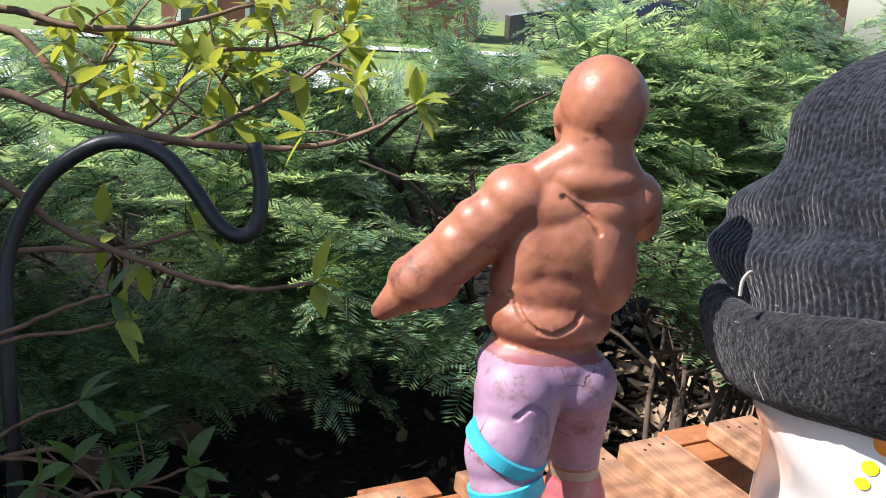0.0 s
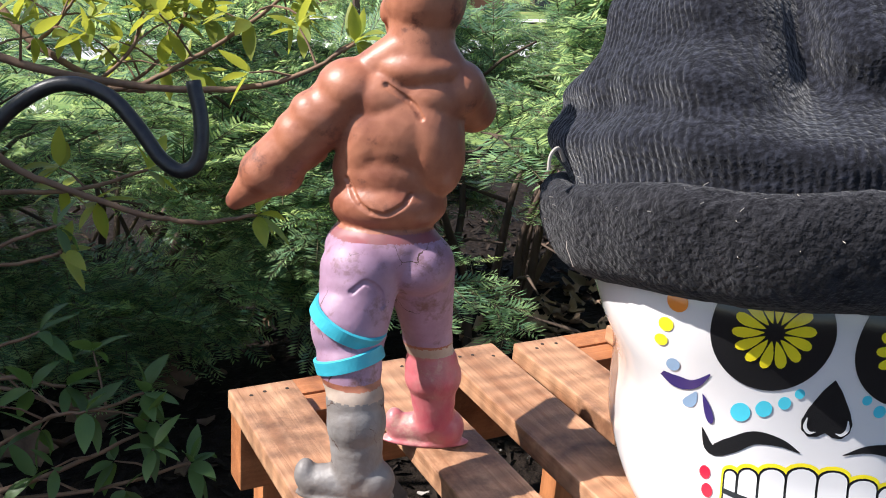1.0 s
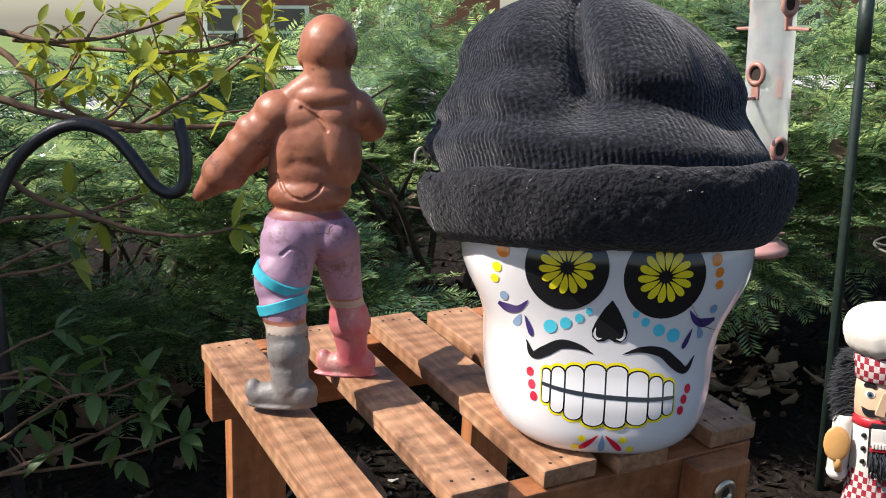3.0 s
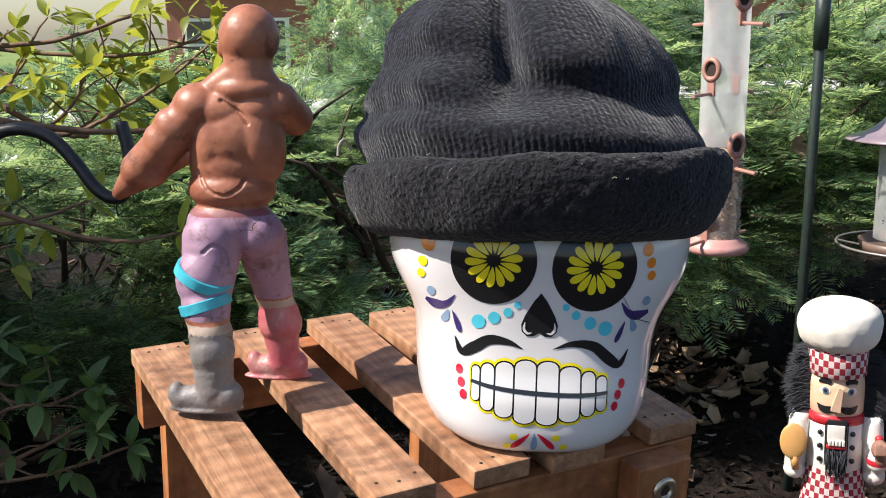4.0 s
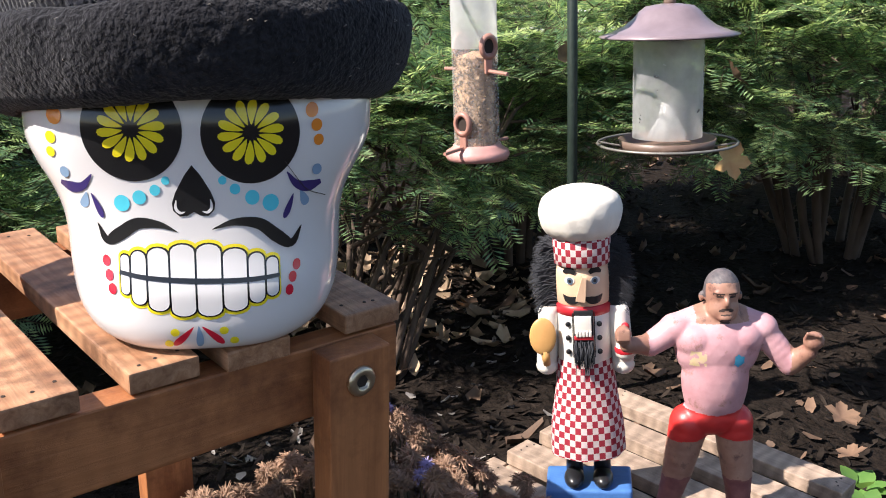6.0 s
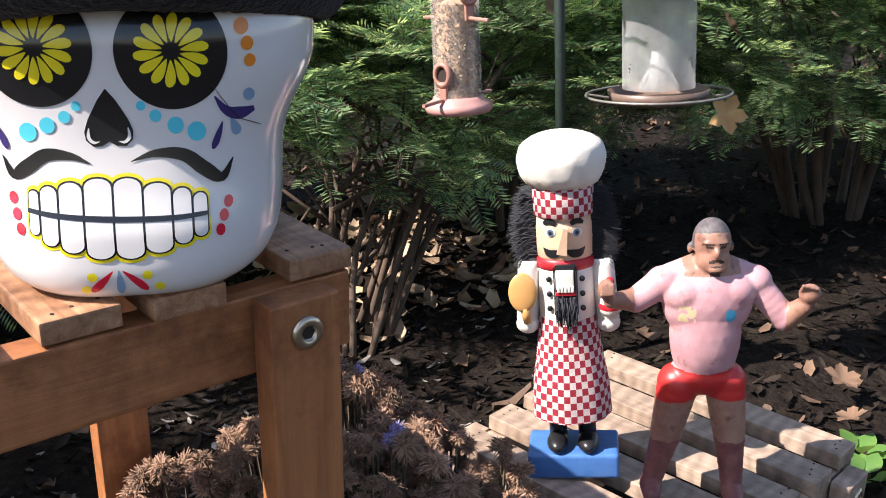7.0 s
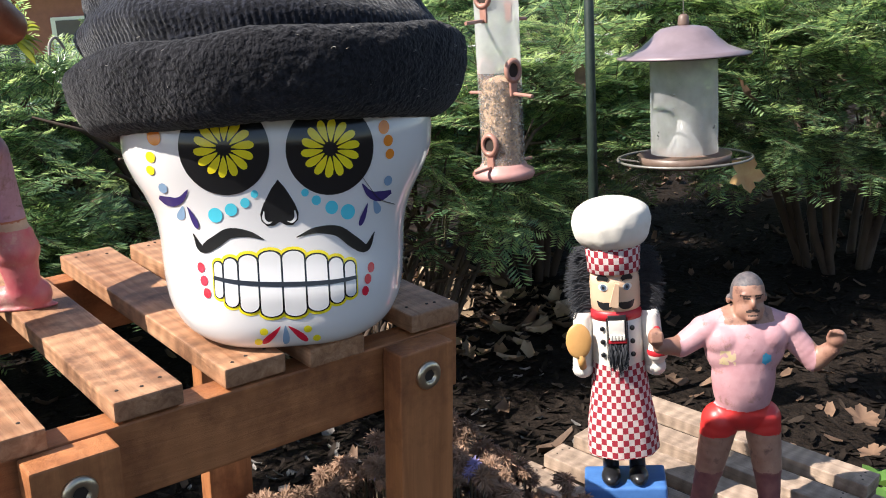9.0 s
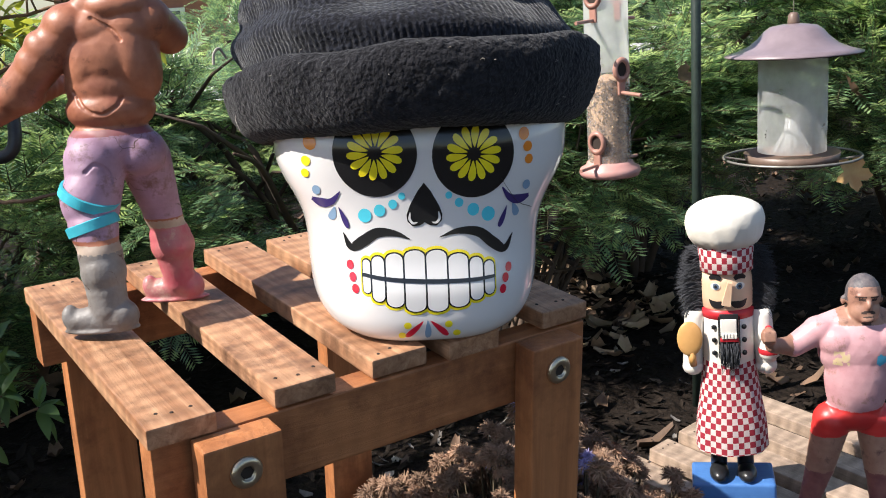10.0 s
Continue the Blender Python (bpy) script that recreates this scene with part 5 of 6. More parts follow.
# ---- yew hedge ----
def spray_arrays(rs, length, needles, nlen, droop):
    """One flat yew spray along +x: a twig with needles in two ranks and side twigs."""
    V, Q, kind = [], [], []

    def twig(p, d, up, ln, r):
        side = np.cross(d, up)
        b0 = len(V)
        e = p + d * ln
        for q, rr in ((p, r), (e, r * 0.35)):
            V.extend([q + side * rr, q + up * rr, q - side * rr])
        for i in range(3):
            Q.append((b0 + i, b0 + (i + 1) % 3, b0 + 3 + (i + 1) % 3, b0 + 3 + i))
            kind.append(0)

    def rank(p, d, up, ln, n):
        side = np.cross(d, up)
        for k in range(n):
            t = (k + 0.5) / n
            for s in (-1, 1):
                c = p + d * ln * t
                L = nlen * (1.05 - 0.45 * t ** 3) * rs.uniform(0.8, 1.12)
                nd = side * s * 0.86 + d * 0.50 + up * rs.uniform(-0.12, 0.30)
                nd /= np.linalg.norm(nd)
                w = np.cross(nd, up)
                w = w / (np.linalg.norm(w) + 1e-9) * 0.0015
                b0 = len(V)
                V.extend([c - w * 0.6, c + nd * L * 0.55 - w, c + nd * L, c + nd * L * 0.55 + w])
                Q.append((b0, b0 + 1, b0 + 2, b0 + 3))
                kind.append(2 if t > 0.58 else 1)

    x, up = np.array((1.0, 0, 0)), np.array((0, 0, 1.0))
    p = np.zeros(3)
    segs = 4
    d = x.copy()
    for i in range(segs):
        ln = length / segs
        twig(p, d, up, ln, 0.0012 * (1 - 0.15 * i))
        rank(p, d, up, ln, needles // segs)
        if i in (0, 1, 2):
            for s in (-1, 1):
                if rs.uniform() < 0.8:
                    sd = d * 0.72 + np.array((0, s * 0.68, rs.uniform(-0.1, 0.15)))
                    sd /= np.linalg.norm(sd)
                    u2 = np.cross(np.cross(sd, up), sd)
                    u2 /= np.linalg.norm(u2)
                    sl = length * rs.uniform(0.35, 0.55) * (1 - 0.15 * i)
                    twig(p, sd, u2, sl, 0.0009)
                    rank(p, sd, u2, sl, int(needles * 0.42))
        p = p + d * ln
        d = d + np.array((0, 0, -droop / segs))
        d /= np.linalg.norm(d)
    return np.array(V), np.array(Q), np.array(kind)


RS = np.random.RandomState(11)
SPRAYS = [spray_arrays(RS, 0.120, 24, 0.0185, dr) for dr in (0.15, 0.35, 0.6, 0.3, 0.1)]


def scatter(name, bases, dirs, scales, parent, twist):
    """Lays sprays at bases along dirs and joins them into one crown."""
    AV, AQ, AK, off = [], [], [], 0
    for i in range(len(bases)):
        V, Q, K = SPRAYS[i % len(SPRAYS)]
        d = dirs[i] / np.linalg.norm(dirs[i])
        up0 = np.array((0, 0, 1.0)) + twist * RS.normal(size=3)
        s = np.cross(up0, d)
        s /= np.linalg.norm(s) + 1e-9
        u = np.cross(d, s)
        R = np.stack([d, s, u], 0)
        AV.append((V * scales[i]) @ R + bases[i])
        AQ.append(Q + off)
        AK.append(K)
        off += len(V)
    me = grid_mesh(name, np.concatenate(AV), np.concatenate(AQ))
    for m in (M["twig"], M["needle"], M["needle_tip"]):
        me.materials.append(m)
    me.polygons.foreach_set("material_index", np.concatenate(AK).astype(np.int32))
    me.update()
    ob = new(name, me)
    ob.parent = parent
    return ob


def thin_spot(p, gaps):
    """Whether p lies in a sunlit gap of the foliage: a slanting hole towards the sun."""
    s = np.array(SUN_DIR)
    for g, r in gaps:
        q = p - np.array(g)
        if np.linalg.norm(q - s * (q @ s)) < r:
            return True
    return False


GAPS = (((0.95, 0.90, 0.06), 0.15), ((0.82, 0.80, 0.05), 0.10), ((1.10, 1.02, 0.06), 0.12), ((0.70, 0.95, 0.05), 0.05))


def yew(centre, rx, ry, low, high, n, seed, label, root=(0, 0), stems=13, gaps=()):
    """A yew bush: stems from one foot, limbs, and a crown of sprays with gaps."""
    rs = np.random.RandomState(seed)
    bush = thing("yew_shrub", label, "shrub", Matrix.Translation(centre), "yew hedge")
    for k in range(stems):
        lim = bmesh.new()
        a = 2 * math.pi * k / stems + rs.uniform(-.3, .3)
        reach = rs.uniform(0.45, 0.95)
        foot = Vector((root[0] + 0.05 * math.cos(a), root[1] + 0.05 * math.sin(a), -0.03))
        mid = Vector((rx * reach * 0.45 * math.cos(a), ry * reach * 0.45 * math.sin(a), low * (rs.uniform(0.25, 1.0) if root[0] else 1.0) + (high - low) * rs.uniform(0.0, 0.35 if not root[0] else 0.1)))
        tip = Vector((rx * reach * math.cos(a), ry * reach * math.sin(a), low + (high - low) * rs.uniform(0.35, 0.9)))
        path = smooth_path([foot, foot.lerp(mid, 0.5) + Vector((rs.uniform(-.03, .03), rs.uniform(-.03, .03), 0.02)), mid, mid.lerp(tip, 0.5) + Vector((0, 0, rs.uniform(-.03, .05))), tip], 3)
        nn = len(path)
        sweep(path, [(0.0055 if root[0] else 0.010) * (1 - 0.85 * i / nn) for i in range(nn)], 6, lim)
        for q in range(3):
            i0 = rs.randint(nn // 3, nn - 2)
            p0 = path[i0]
            e = p0 + Vector((rs.uniform(-.16, .16), rs.uniform(-.16, .16), rs.uniform(0.0, .14)))
            sweep([p0, p0.lerp(e, 0.5) + Vector((0, 0, .015)), e], [0.0045, 0.003, 0.0015], 5, lim)
        part("stem", lim, M["bark"], bush, "", True)
    bases, dirs, sc = [], [], []
    cl = [(rs.uniform(0, 2 * math.pi), rs.uniform(0, 1), rs.uniform(0.7, 1.15)) for _ in range(70)]
    while len(bases) < n:
        a0, h0, ff = cl[rs.randint(len(cl))]
        a = a0 + rs.normal() * 0.16
        h = np.clip(h0 + rs.normal() * 0.07, 0, 1.05)
        shell = ff * rs.uniform(0.62, 1.0) if rs.uniform() < 0.8 else rs.uniform(0.2, 0.8)
        prof = math.sin(math.pi * min(1, 0.22 + 0.66 * h)) ** 0.6
        b = np.array((rx * prof * shell * math.cos(a), ry * prof * shell * math.sin(a), low + (high - low) * h + rs.normal() * 0.012))
        d = np.array((math.cos(a) * 0.9, math.sin(a) * 0.9, 0.55 * (h - 0.35) + rs.normal() * 0.22)) + 0.45 * rs.normal(size=3) * np.array((1, 1, 0.3))
        if (h > 0.82 and rs.uniform() < 0.45) or thin_spot(b + np.array(centre), gaps):
            n -= 1
            continue
        bases.append(b)
        dirs.append(d)
        sc.append(rs.uniform(0.75, 1.25))
    scatter("crown", np.array(bases), np.array(dirs), sc, bush, 0.25)
    return bush


yew((0.66, 1.10, 0.02), 0.50, 0.38, 0.21, 0.58, 1450, 1, "dense dark green yew shrub behind the tall stand", gaps=GAPS)
yew((0.90, 0.80, 0.03), 0.36, 0.26, 0.24, 0.47, 330, 6, "yew shrub with bare fanning stems under its crown", root=(-0.19, -0.13), stems=20, gaps=GAPS)
yew((1.24, 0.96, 0.02), 0.50, 0.44, 0.30, 0.62, 1600, 2, "dense dark green yew shrub behind the feeders", gaps=GAPS)
yew((1.76, 0.58, 0.0), 0.52, 0.40, 0.27, 0.62, 1600, 3, "dark green yew shrub with low arching branches")
yew((0.10, 1.30, 0.03), 0.50, 0.40, 0.10, 0.52, 1250, 4, "dark green yew shrub behind the iron hook")
yew((2.45, 0.9, 0), 0.6, 0.5, 0.15, 0.62, 500, 5, "yew shrub at the end of the hedge")
yew((-0.6, 1.6, 0.03), 0.5, 0.45, 0.08, 0.48, 450, 8, "low yew shrub at the edge of the bed")
# added out of view on the left, only to block sun from the bed
yew((-1.00, 0.95, 0.0), 0.44, 0.66, 0.20, 1.42, 2300, 9, "unseen tall dense yew added to shade the bed")

# ---- azalea with autumn leaves ----
def leaf_mesh(name, length, width, curl, mat, fold=0.25, n=7):
    """A pointed oval leaf with a midrib fold and a droop."""
    v, q = [], []
    for i in range(n):
        t = i / (n - 1)
        w = width * (math.sin(math.pi * t ** 0.8) ** 0.85 * 0.5 + 0.02)
        x, z = length * t * (1 - 0.12 * curl * t), -curl * length * 0.45 * t * t
        for s in (-1, 0, 1):
            v.append((x, s * w, z + (abs(s) * w * fold)))
    for i in range(n - 1):
        for k in range(2):
            a = i * 3 + k
            q.append((a, a + 3, a + 4, a + 1))
    me = grid_mesh(name, v, q, True)
    me.materials.append(mat)
    return me


AZ_Y = [leaf_mesh("leaf", 0.036, 0.0130, c, M["azalea_leaf"]) for c in (0.3, 0.7, 0.1)]
AZ_G = [leaf_mesh("leaf", 0.036, 0.0125, c, M["azalea_green"]) for c in (0.4, 0.8, 0.15)]
az = thing("azalea_shrub", "sparse azalea with thin bare twigs and yellow-green leaves", "shrub")
ra = random.Random(8)


def whorl(tip, d, kinds, count, size, parent):
    """Leaves that stand out round a twig's end."""
    d = Vector(d).normalized()
    side = d.orthogonal().normalized()
    for k in range(count):
        a = 2 * math.pi * (k + ra.uniform(-0.3, 0.3)) / count
        out = (d * ra.uniform(0.2, 0.9) + (Matrix.Rotation(a, 3, d) @ side) * ra.uniform(0.7, 1.0) + Vector((0, 0, ra.uniform(-0.45, 0.15)))).normalized()
        up = (Vector((0, 0, 1)) + Vector((ra.uniform(-.5, .5), ra.uniform(-.5, .5), 0))).normalized()
        yv = up.cross(out).normalized()
        m = Matrix((out, yv, out.cross(yv))).transposed().to_4x4()
        m.translation = Vector(tip) + out * 0.002
        lf = new("leaf", ra.choice(kinds))
        lf.parent = parent
        s = size * ra.uniform(0.65, 1.2)
        lf.matrix_local = m @ Matrix.Diagonal((s, s, s, 1))


def branch(pts, r0, r1, kinds=None, end=6, along=0, size=1.0, wobble=0.0018):
    along = along * 2 + (1 if along else 0)
    end = end + 1
    p = smooth_path([Vector(q) for q in pts], 6)
    p = [q + Vector((ra.uniform(-1, 1), ra.uniform(-1, 1), ra.uniform(-1, 1))) * wobble * (0.4 if 0 < i < len(p) - 1 else 0) for i, q in enumerate(p)]
    n = len(p)
    b = part("branch", sweep(p, [r0 + (r1 - r0) * i / (n - 1) for i in range(n)], 7), M["azalea_twig"], az, "", True)
    if kinds:
        whorl(p[-1], p[-1] - p[-3], kinds, end, size, b)
        for k in range(along):
            i = ra.randint(n // 3, n - 2)
            d = (Vector((ra.uniform(-1, 1), ra.uniform(-1, 1), ra.uniform(-0.2, 1)))).normalized()
            tip = p[i] + d * ra.uniform(0.02, 0.05)
            part("twig", sweep([p[i], p[i].lerp(tip, 0.5) + Vector((0, 0, 0.003)), tip], [r1 * 0.9, r1 * 0.7, r1 * 0.5], 5), M["azalea_twig"], b)
            whorl(tip, d, kinds, ra.randint(4, 6), size * 0.9, b)
    return p


AZ_BASE = Vector((-0.42, 0.86, 0.02))
branch([AZ_BASE, (-0.30, 0.85, 0.35), (-0.18, 0.88, 0.56), (-0.075, 0.846, 0.608), (-0.018, 0.797, 0.553), (0.040, 0.754, 0.519), (0.072, 0.734, 0.514)], 0.006, 0.0028)
branch([AZ_BASE, (-0.30, 0.80, 0.40), (-0.19, 0.77, 0.56), (-0.088, 0.733, 0.559), (-0.043, 0.702, 0.544), (0.035, 0.653, 0.530), (0.090, 0.621, 0.527), (0.144, 0.591, 0.533), (0.183, 0.573, 0.548), (0.220, 0.558, 0.572)], 0.006, 0.0016, AZ_Y, 6, 2)
branch([(0.030, 0.700, 0.520), (0.059, 0.686, 0.526), (0.104, 0.667, 0.551), (0.154, 0.647, 0.585), (0.188, 0.636, 0.614)], 0.003, 0.0015, AZ_Y, 8, 3)
branch([AZ_BASE, (-0.32, 0.84, 0.44), (-0.2, 0.83, 0.62), (-0.080, 0.794, 0.628), (-0.023, 0.759, 0.617), (0.043, 0.722, 0.621), (0.119, 0.685, 0.646)], 0.006, 0.0018, AZ_Y, 6, 3)
branch([(-0.05, 0.80, 0.617), (-0.014, 0.812, 0.613), (0.064, 0.764, 0.604), (0.133, 0.724, 0.604), (0.185, 0.698, 0.617), (0.211, 0.686, 0.631)], 0.003, 0.0015, AZ_Y, 7, 4)
branch([(0.055, 0.745, 0.516), (0.071, 0.772, 0.521), (0.102, 0.763, 0.550), (0.123, 0.761, 0.589)], 0.0022, 0.0014, AZ_Y, 7, 3)
branch([(0.020, 0.720, 0.520), (0.060, 0.73, 0.555), (0.075, 0.74, 0.590)], 0.0022, 0.0014, AZ_Y, 7, 2)
branch([(-0.03, 0.76, 0.553), (0.0, 0.78, 0.575), (0.02, 0.79, 0.60)], 0.0022, 0.0014, AZ_Y, 7, 2)
branch([AZ_BASE, (-0.28, 0.75, 0.42), (-0.16, 0.69, 0.52), (-0.099, 0.651, 0.498), (-0.062, 0.620, 0.467), (-0.028, 0.596, 0.452), (0.025, 0.560, 0.434), (0.071, 0.532, 0.428), (0.113, 0.510, 0.436)], 0.005, 0.0015, AZ_Y, 6, 0)
branch([AZ_BASE, (-0.25, 0.75, 0.36), (-0.098, 0.689, 0.427), (-0.014, 0.644, 0.438), (0.047, 0.614, 0.459)], 0.004, 0.0015, AZ_Y, 5, 1)
branch([(-0.16, 0.57, 0.38), (-0.104, 0.534, 0.413), (-0.068, 0.518, 0.432), (-0.044, 0.507, 0.441)], 0.002, 0.0012, AZ_G, 3, 0, 0.8)
branch([(-0.16, 0.565, 0.38), (-0.104, 0.532, 0.406), (-0.065, 0.512, 0.414), (-0.042, 0.501, 0.422)], 0.002, 0.0012, AZ_Y, 3, 0, 0.9)
branch([AZ_BASE, (-0.27, 0.68, 0.25), (-0.16, 0.57, 0.38)], 0.004, 0.002)
branch([AZ_BASE, (-0.25, 0.68, 0.2), (-0.106, 0.577, 0.296), (-0.042, 0.543, 0.296)], 0.004, 0.0014, AZ_G, 5, 0)
branch([(-0.13, 0.59, 0.292), (-0.082, 0.563, 0.292), (-0.029, 0.531, 0.277), (0.015, 0.513, 0.292)], 0.0022, 0.0013, AZ_G, 8, 1)
branch([AZ_BASE, (-0.24, 0.63, 0.15), (-0.111, 0.554, 0.204), (-0.038, 0.525, 0.235), (0.010, 0.506, 0.260)], 0.004, 0.0014, AZ_G, 8, 1)
branch([(-0.14, 0.57, 0.195), (-0.107, 0.551, 0.202), (-0.026, 0.512, 0.213), (0.044, 0.482, 0.237)], 0.0025, 0.0014, AZ_G, 8, 2)
branch([(-0.18, 0.60, 0.26), (-0.104, 0.581, 0.316), (-0.057, 0.563, 0.339)], 0.002, 0.0013, AZ_G, 5, 0)
branch([(-0.118, 0.546, 0.24), (-0.064, 0.510, 0.284), (-0.034, 0.495, 0.292)], 0.002, 0.0012, AZ_G, 5, 1)

# ---- dried flower clump ----
def head_mesh(name, rnd, r, n, mat, petal_len=1.0):
    """A mop of thin curled filaments round a small heart."""
    v, q = [], []
    for k in range(n):
        z = rnd.uniform(-0.45, 1)
        a = rnd.uniform(0, 2 * math.pi)
        s = math.sqrt(1 - z * z)
        d = Vector((s * math.cos(a), s * math.sin(a), z))
        w = (Matrix.Rotation(rnd.uniform(0, 6), 3, d) @ d.orthogonal().normalized()) * r * 0.036
        L = r * rnd.uniform(0.82, 1.02) * petal_len
        side = Vector((rnd.uniform(-1, 1), rnd.uniform(-1, 1), rnd.uniform(-1.1, 0.2)))
        b0 = len(v)
        for t, wide in ((0.15, 0.8), (0.55, 1.0), (0.85, 1.1), (1.0, 0.5)):
            c = d * L * (t - 0.18 * t ** 4) + side * r * 0.40 * t ** 4
            v += [c - w * wide, c + w * wide]
        for i in range(3):
            e = b0 + 2 * i
            q.append((e, e + 1, e + 3, e + 2))
    me = grid_mesh(name, v, q)
    me.materials.append(mat)
    return me


rh = random.Random(21)
HEADS = [head_mesh("seed_head", rh, 0.0104, 430, M["seed_head"], 0.95) for _ in range(5)]
LILAC = [head_mesh("lilac_flower", rh, 0.0090, 110, M["lilac"], 1.1) for _ in range(2)]
for cx, cy, rad, count, top in ((0.262, 0.190, 0.050, 62, 0.170), (0.320, 0.140, 0.062, 100, 0.200), (0.385, 0.150, 0.055, 90, 0.212), (0.360, 0.075, 0.062, 100, 0.195),
                                (0.425, 0.098, 0.050, 80, 0.172), (0.468, 0.085, 0.036, 46, 0.142), (0.300, 0.065, 0.045, 60, 0.180), (0.420, 0.035, 0.050, 60, 0.130)):
    pl = thing("dried_flower_plant", "bushy plant with brown dried flower heads, few lilac blooms", "plant", Matrix.Translation((cx, cy, ground_z(cx, cy))), "dried flower plants beside the stand")
    stems = bmesh.new()
    for k in range(int(count * 0.60)):
        a, q = rh.uniform(0, 2 * math.pi), math.sqrt(rh.uniform(0, 1))
        tip = Vector((rad * q * math.cos(a), rad * q * math.sin(a), top + 0.034 - ground_z(cx, cy) - 0.045 * q * q - abs(rh.gauss(0, 0.020))))
        sweep([(tip.x * 0.2, tip.y * 0.2, 0), (tip.x * 0.6, tip.y * 0.6, tip.z * 0.6), tip], [0.0018, 0.0015, 0.001], 4, stems)
        h = new("flower_head", rh.choice(LILAC) if rh.random() < 0.05 else rh.choice(HEADS))
        h.parent = pl
        s = rh.uniform(0.7, 1.2)
        h.matrix_local = Matrix.Translation(tip) @ Euler((rh.uniform(-.6, .6), rh.uniform(-.6, .6), rh.uniform(0, 6))).to_matrix().to_4x4() @ Matrix.Diagonal((s, s, s, 1))
    tagged(part("stem_mass", stems, M["dry_stem"], pl), kind="stuff")

# ---- litter on the ground ----

def litter(name, n, area, size, mat, label, curl, aspect, seed):
    r = np.random.RandomState(seed)
    V, Q = [], []
    for k in range(n):
        x, y = r.uniform(area[0], area[1]), r.uniform(area[2], area[3])
        s = size * r.uniform(0.5, 1.4)
        a, tx, ty = r.uniform(0, 6.28), r.normal() * 0.35, r.normal() * 0.35
        ca, sa = math.cos(a), math.sin(a)
        z0 = ground_z(x, y) + s * 0.12 + 0.002
        b0 = len(V)
        for i, u in enumerate((-1, 0, 1)):
            for j, w in enumerate((-1, 0, 1)):
                taper = 1 - 0.55 * abs(u)
                lx, ly = u * s, w * s * aspect * taper
                lz = curl * s * (u * u * 0.6 + w * w * 0.5) + tx * lx + ty * ly
                V.append((x + lx * ca - ly * sa, y + lx * sa + ly * ca, z0 + lz))
        for i in range(2):
            for j in range(2):
                c = b0 + i * 3 + j
                Q.append((c, c + 3, c + 4, c + 1))
    ob = put(name, grid_mesh(name, V, Q, True), mat)
    return tagged(ob, label, "litter", kind="stuff")


litter("mulch_chips", 10500, (-0.7, 2.0, -0.3, 1.7), 0.010, M["chip"], "shredded dark bark mulch chips on the ground", 0.15, 0.35, 1)
litter("dead_leaves", 420, (-0.8, 2.4, 0.30, 2.6), 0.019, M["dead_leaf"], "curled brown dead leaves on the mulch", 0.7, 0.5, 2)
# pale pieces paint sun flecks onto the litter under the hedge
litter("sunny_litter", 420, (0.62, 1.2, 0.62, 1.3), 0.017, M["sunfleck_leaf"], "dry leaves under the hedge, coloured pale to stand for sun flecks", 0.5, 0.55, 6)
litter("pale_scraps", 420, (0.0, 0.95, -0.02, 0.75), 0.0068, M["pale_scrap"], "pale bleached scraps scattered on the mulch", 0.5, 0.45, 12)
litter("leaf_scraps", 450, (0.1, 2.2, 0.1, 1.5), 0.009, M["dead_leaf"], "small scraps of dry leaves on the mulch", 0.3, 0.6, 3)


def maple_leaf(at, turn, size, mat, label):
    """A lobed leaf, cupped."""
    bm = bmesh.new()
    c = bm.verts.new((0, 0, 0))
    out = []
    for k in range(30):
        a = 2 * math.pi * k / 30
        lobe = 0.62 + 0.38 * abs(math.cos(2.5 * a)) ** 1.5 + 0.06 * math.cos(15 * a)
        r = size * lobe * (0.75 if abs(a - math.pi) < 0.4 else 1)
        out.append(bm.verts.new((r * math.cos(a), r * math.sin(a), 0.25 * r * abs(math.sin(2.5 * a)) + 0.3 * r * r / size)))
    for i in range(30):
        bm.faces.new((c, out[i], out[(i + 1) % 30]))
    ob = part("fallen_leaf", bm, mat, None, "", True)
    ob.matrix_world = pose(*at, *turn)
    return tagged(ob, label, "leaf")


maple_leaf((1.085, 0.325, 0.325), (72, 12, -35), 0.026, M["tan_leaf"], "pale tan maple leaf caught in the yew twigs")
for p, t, s in (((1.22, 0.42, 0.42), (50, -20, 60), 0.026), ((1.00, 0.55, 0.46), (60, 20, 0), 0.024)):
    maple_leaf(p, t, s, M["dead_leaf"], "brown dead leaf caught in the yew twigs")
for p, t, s in (((1.06, 0.13, 0.030), (12, -18, 40), 0.022), ((0.98, 0.07, 0.028), (-10, 14, 90), 0.018), ((1.16, 0.25, 0.034), (8, 20, 10), 0.020)):
    maple_leaf(p, t, s, M["dead_leaf"], "curled brown leaf lying on the mulch")
for p, s in (((0.14, 1.05, 0.07), 0.048), ((0.03, 1.0, 0.06), 0.040), ((-0.05, 0.95, 0.05), 0.036)):
    maple_leaf(p, (25, -15, 70), s, M["dead_leaf"], "large brown dead leaf on the mulch")

WL = leaf_mesh("weed_leaf", 0.028, 0.020, 0.3, M["weed"], 0.15)
for wx, wy in ((0.925, 0.02), (0.965, 0.05), (0.94, -0.03)):
    w = thing("weed", "small bright green weed in the mulch", "weed", Matrix.Translation((wx, wy, ground_z(wx, wy))))
    for k in range(8):
        lf = new("leaf", WL)
        lf.parent = w
        lf.matrix_local = pose(0, 0, 0.003, 0, -ra.uniform(15, 55), 45 * k + ra.uniform(-12, 12)) @ pose(0.008, 0, 0)

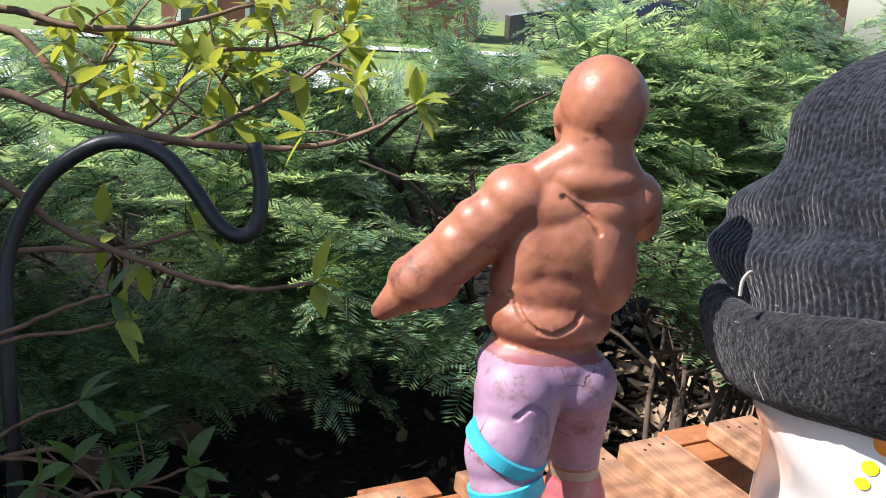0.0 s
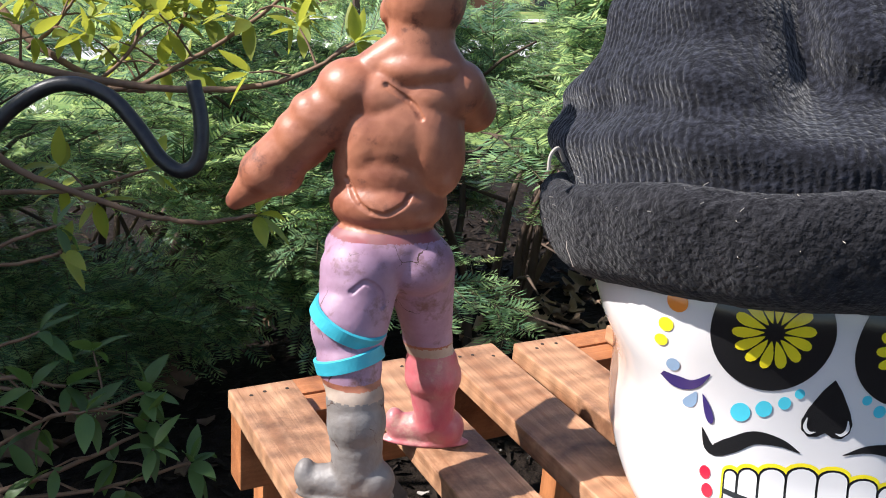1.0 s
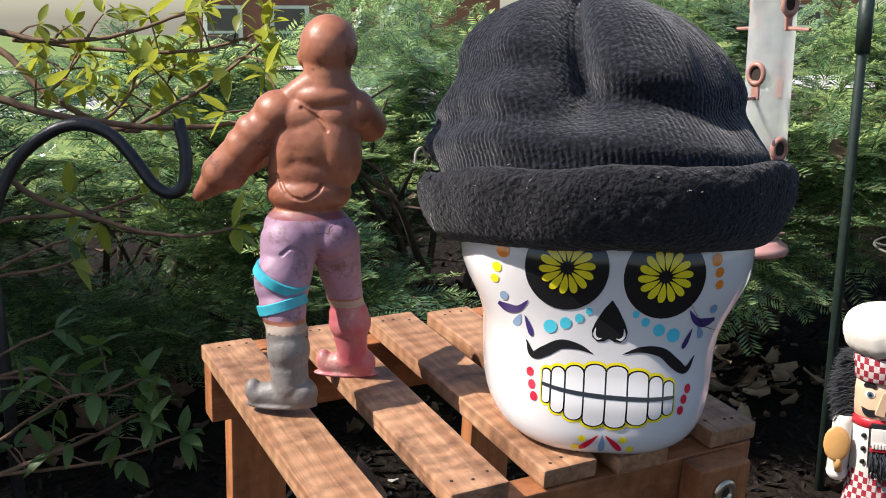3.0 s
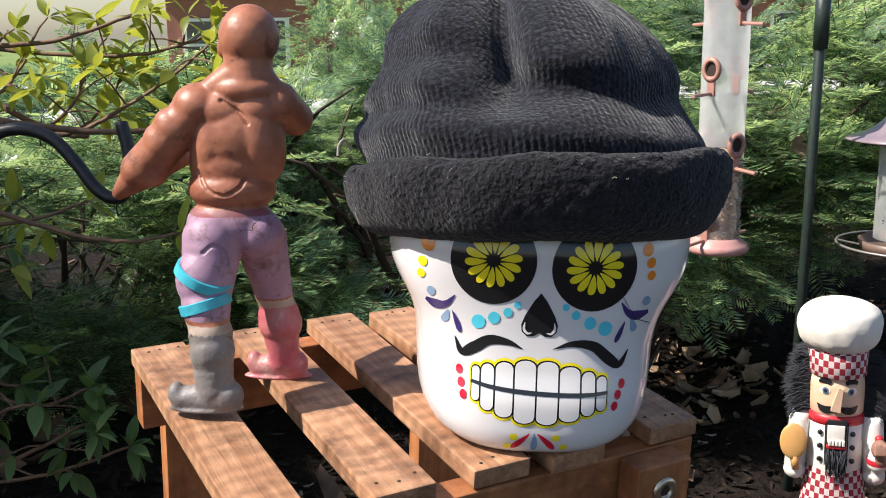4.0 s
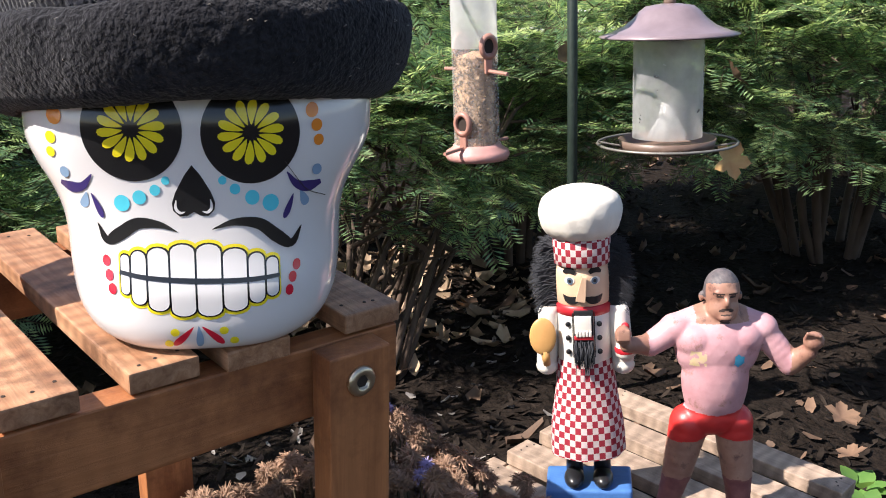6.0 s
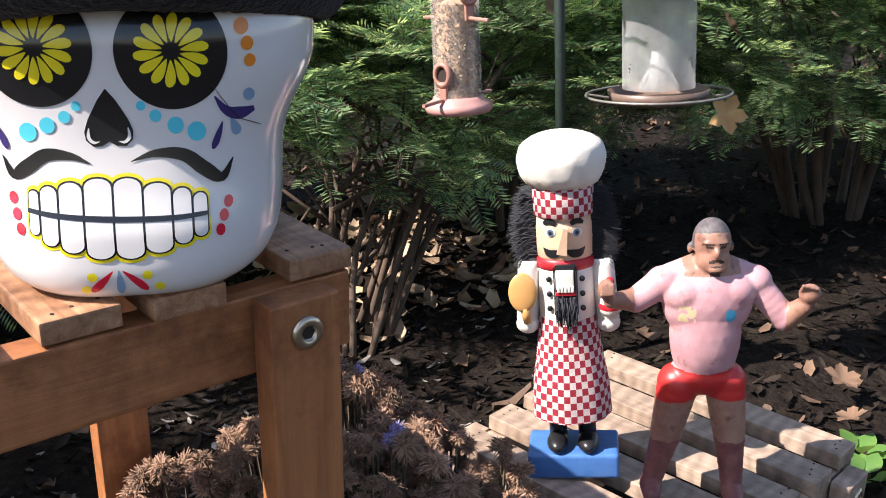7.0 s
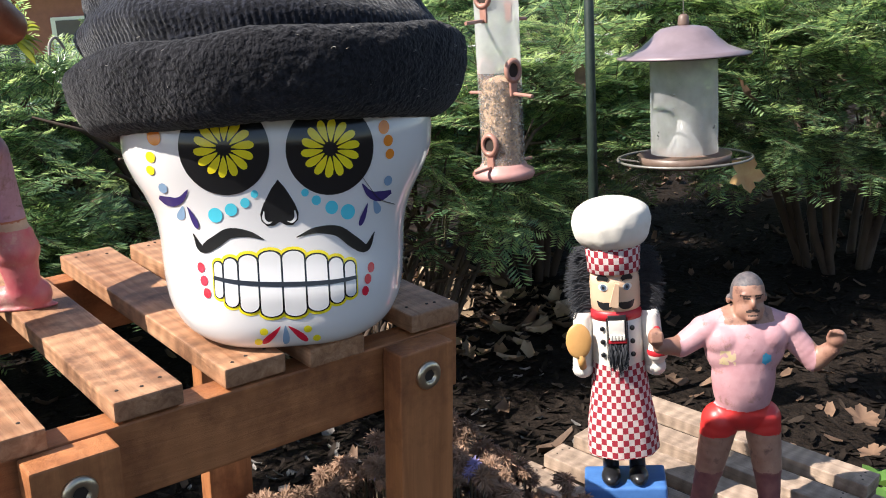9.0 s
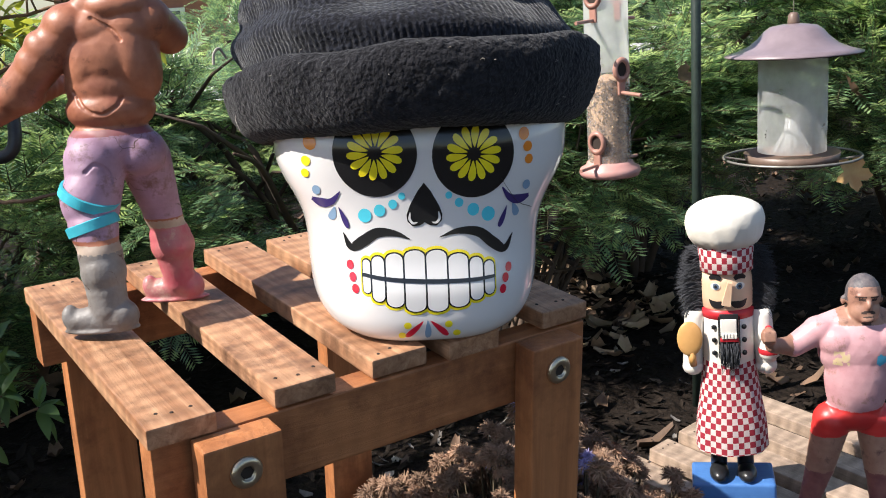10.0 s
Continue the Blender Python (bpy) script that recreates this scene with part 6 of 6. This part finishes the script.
# ---- far setting: drive, lawn, houses, car ----
def sheet(name, x0, x1, y0, y1, lift, mat, label):
    v, q = [], []
    xs, ys = np.linspace(x0, x1, 26), np.linspace(y0, y1, 20)
    for y in ys:
        for x in xs:
            v.append((x, y, ground_z(x, y) + lift))
    for j in range(len(ys) - 1):
        for i in range(len(xs) - 1):
            a = j * 26 + i
            q.append((a, a + 1, a + 27, a + 26))
    return tagged(put(name, grid_mesh(name, v, q, True), mat), label, "ground", kind="structure")


sheet("lawn", -38, 39, 2.3, 59, 0.03, M["lawn"], "sunlit autumn lawn beyond the hedge")
sheet("driveway", -25, 38, 5.8, 8.2, 0.06, M["concrete"], "pale concrete drive beyond the hedge")
sheet("road", -38, 39, 14.0, 16.0, 0.06, M["concrete"], "pale sunlit street beyond the lawn")


def house(m, w, d, h, windows, label):
    hs = thing("house", label, "house", m)
    part("wall", box((w, d, h + 1), (w / 2, d / 2, h / 2 - 0.5), 0.02), M["brick"], hs, "red brick walls")
    rf = bmesh.new()
    pts = [(-0.4, -0.4, h), (w + 0.4, -0.4, h), (w + 0.4, d + 0.4, h), (-0.4, d + 0.4, h), (-0.4, d / 2, h + 1.8), (w + 0.4, d / 2, h + 1.8)]
    vs = [rf.verts.new(p) for p in pts]
    for f in ((0, 1, 5, 4), (2, 3, 4, 5), (0, 4, 3), (1, 2, 5), (3, 2, 1, 0)):
        rf.faces.new([vs[i] for i in f])
    part("roof", rf, M["shingle"], hs, "grey shingle roof")
    for x in windows:
        wd = part("window", box((1.0, 0.10, 1.35), (x, -0.03, 1.35), 0.01), M["trim"], hs, "white sash window")
        for k in range(2):
            part("pane", box((0.78, 0.05, 0.55), (x, -0.07, 1.05 + 0.62 * k), 0.005), M["pane"], wd)
    return hs


house(pose(6.3, 25.9, -1.05, 0, 0, -25), 8.0, 7, 2.7, (0.9, 2.6, 5.4), "red brick bungalow with white windows across the street")
house(pose(20.0, 27.5, -0.9, 0, 0, -32), 9.0, 7, 2.6, (1.2, 4.2, 7.0), "red brick house with a pale gable far off")
car = thing("car", "dark blue car parked on the street", "car", pose(11.2, 13.6, -0.22, 0, 0, -30))
cb = bmesh.new()
prof = ((-2.1, 0.35), (-2.1, 0.75), (-1.3, 0.92), (-0.6, 1.42), (0.9, 1.45), (1.6, 0.98), (2.15, 0.85), (2.2, 0.35))
rings = [[cb.verts.new((x, y * (0.86 if z > 1.1 else 1), z)) for x, z in prof] for y in (-0.85, 0.85)]
n8 = len(prof)
for i in range(n8):
    cb.faces.new((rings[0][i], rings[0][(i + 1) % n8], rings[1][(i + 1) % n8], rings[1][i]))
cb.faces.new(rings[0])
cb.faces.new(rings[1][::-1])
part("body", cb, M["car_paint"], car)
for s in (-1, 1):
    part("window", box((1.9, 0.02, 0.36), (0.15, s * 0.80, 1.18), 0.005), M["pane"], car)
    for x in (-1.35, 1.4):
        wh = part("wheel", lathe([(0.12, -0.1), (0.30, -0.11), (0.33, -0.06), (0.33, 0.06), (0.30, 0.11), (0.12, 0.1)], 24, m=pose(x, s * 0.80, 0.33, 90, 0, 0)), M["tyre"], car, "", True)
        part("rim", lathe([(0.20, -0.115), (0.20, 0.115)], 16, m=pose(x, s * 0.80, 0.33, 90, 0, 0)), M["steel"], wh)


def far_bush(x, y, r, h, n, seed, label):
    rs = np.random.RandomState(seed)
    bush = thing("garden_shrub", label, "shrub", Matrix.Translation((x, y, ground_z(x, y))))
    part("trunk", sweep([(0, 0, -0.1), (0, 0, h * 0.6)], [0.05, 0.03], 6), M["bark"], bush)
    bases, dirs, sc = [], [], []
    for k in range(n):
        d = rs.normal(size=3)
        d /= np.linalg.norm(d)
        q = rs.uniform(0.35, 0.9)
        bases.append(np.array((d[0] * r * q, d[1] * r * q, h * 0.5 + d[2] * h * 0.5 * q)))
        dirs.append(d + 0.4 * rs.normal(size=3))
        sc.append(rs.uniform(2.5, 4.5) * r)
    scatter("crown", np.array(bases), np.array(dirs), sc, bush, 0.3)


far_bush(3.6, 8.6, 0.55, 0.9, 130, 31, "rounded garden shrub beside the drive")
far_bush(8.5, 11.5, 0.8, 1.3, 130, 32, "rounded garden shrub on the lawn")
far_bush(5.2, 12.2, 0.7, 1.5, 130, 33, "upright yellow-green shrub on the lawn")
far_bush(13.5, 9.5, 0.9, 1.3, 130, 34, "rounded garden shrub on the lawn")
far_bush(10.5, 20.5, 1.2, 1.6, 130, 35, "clipped shrub before the brick house")
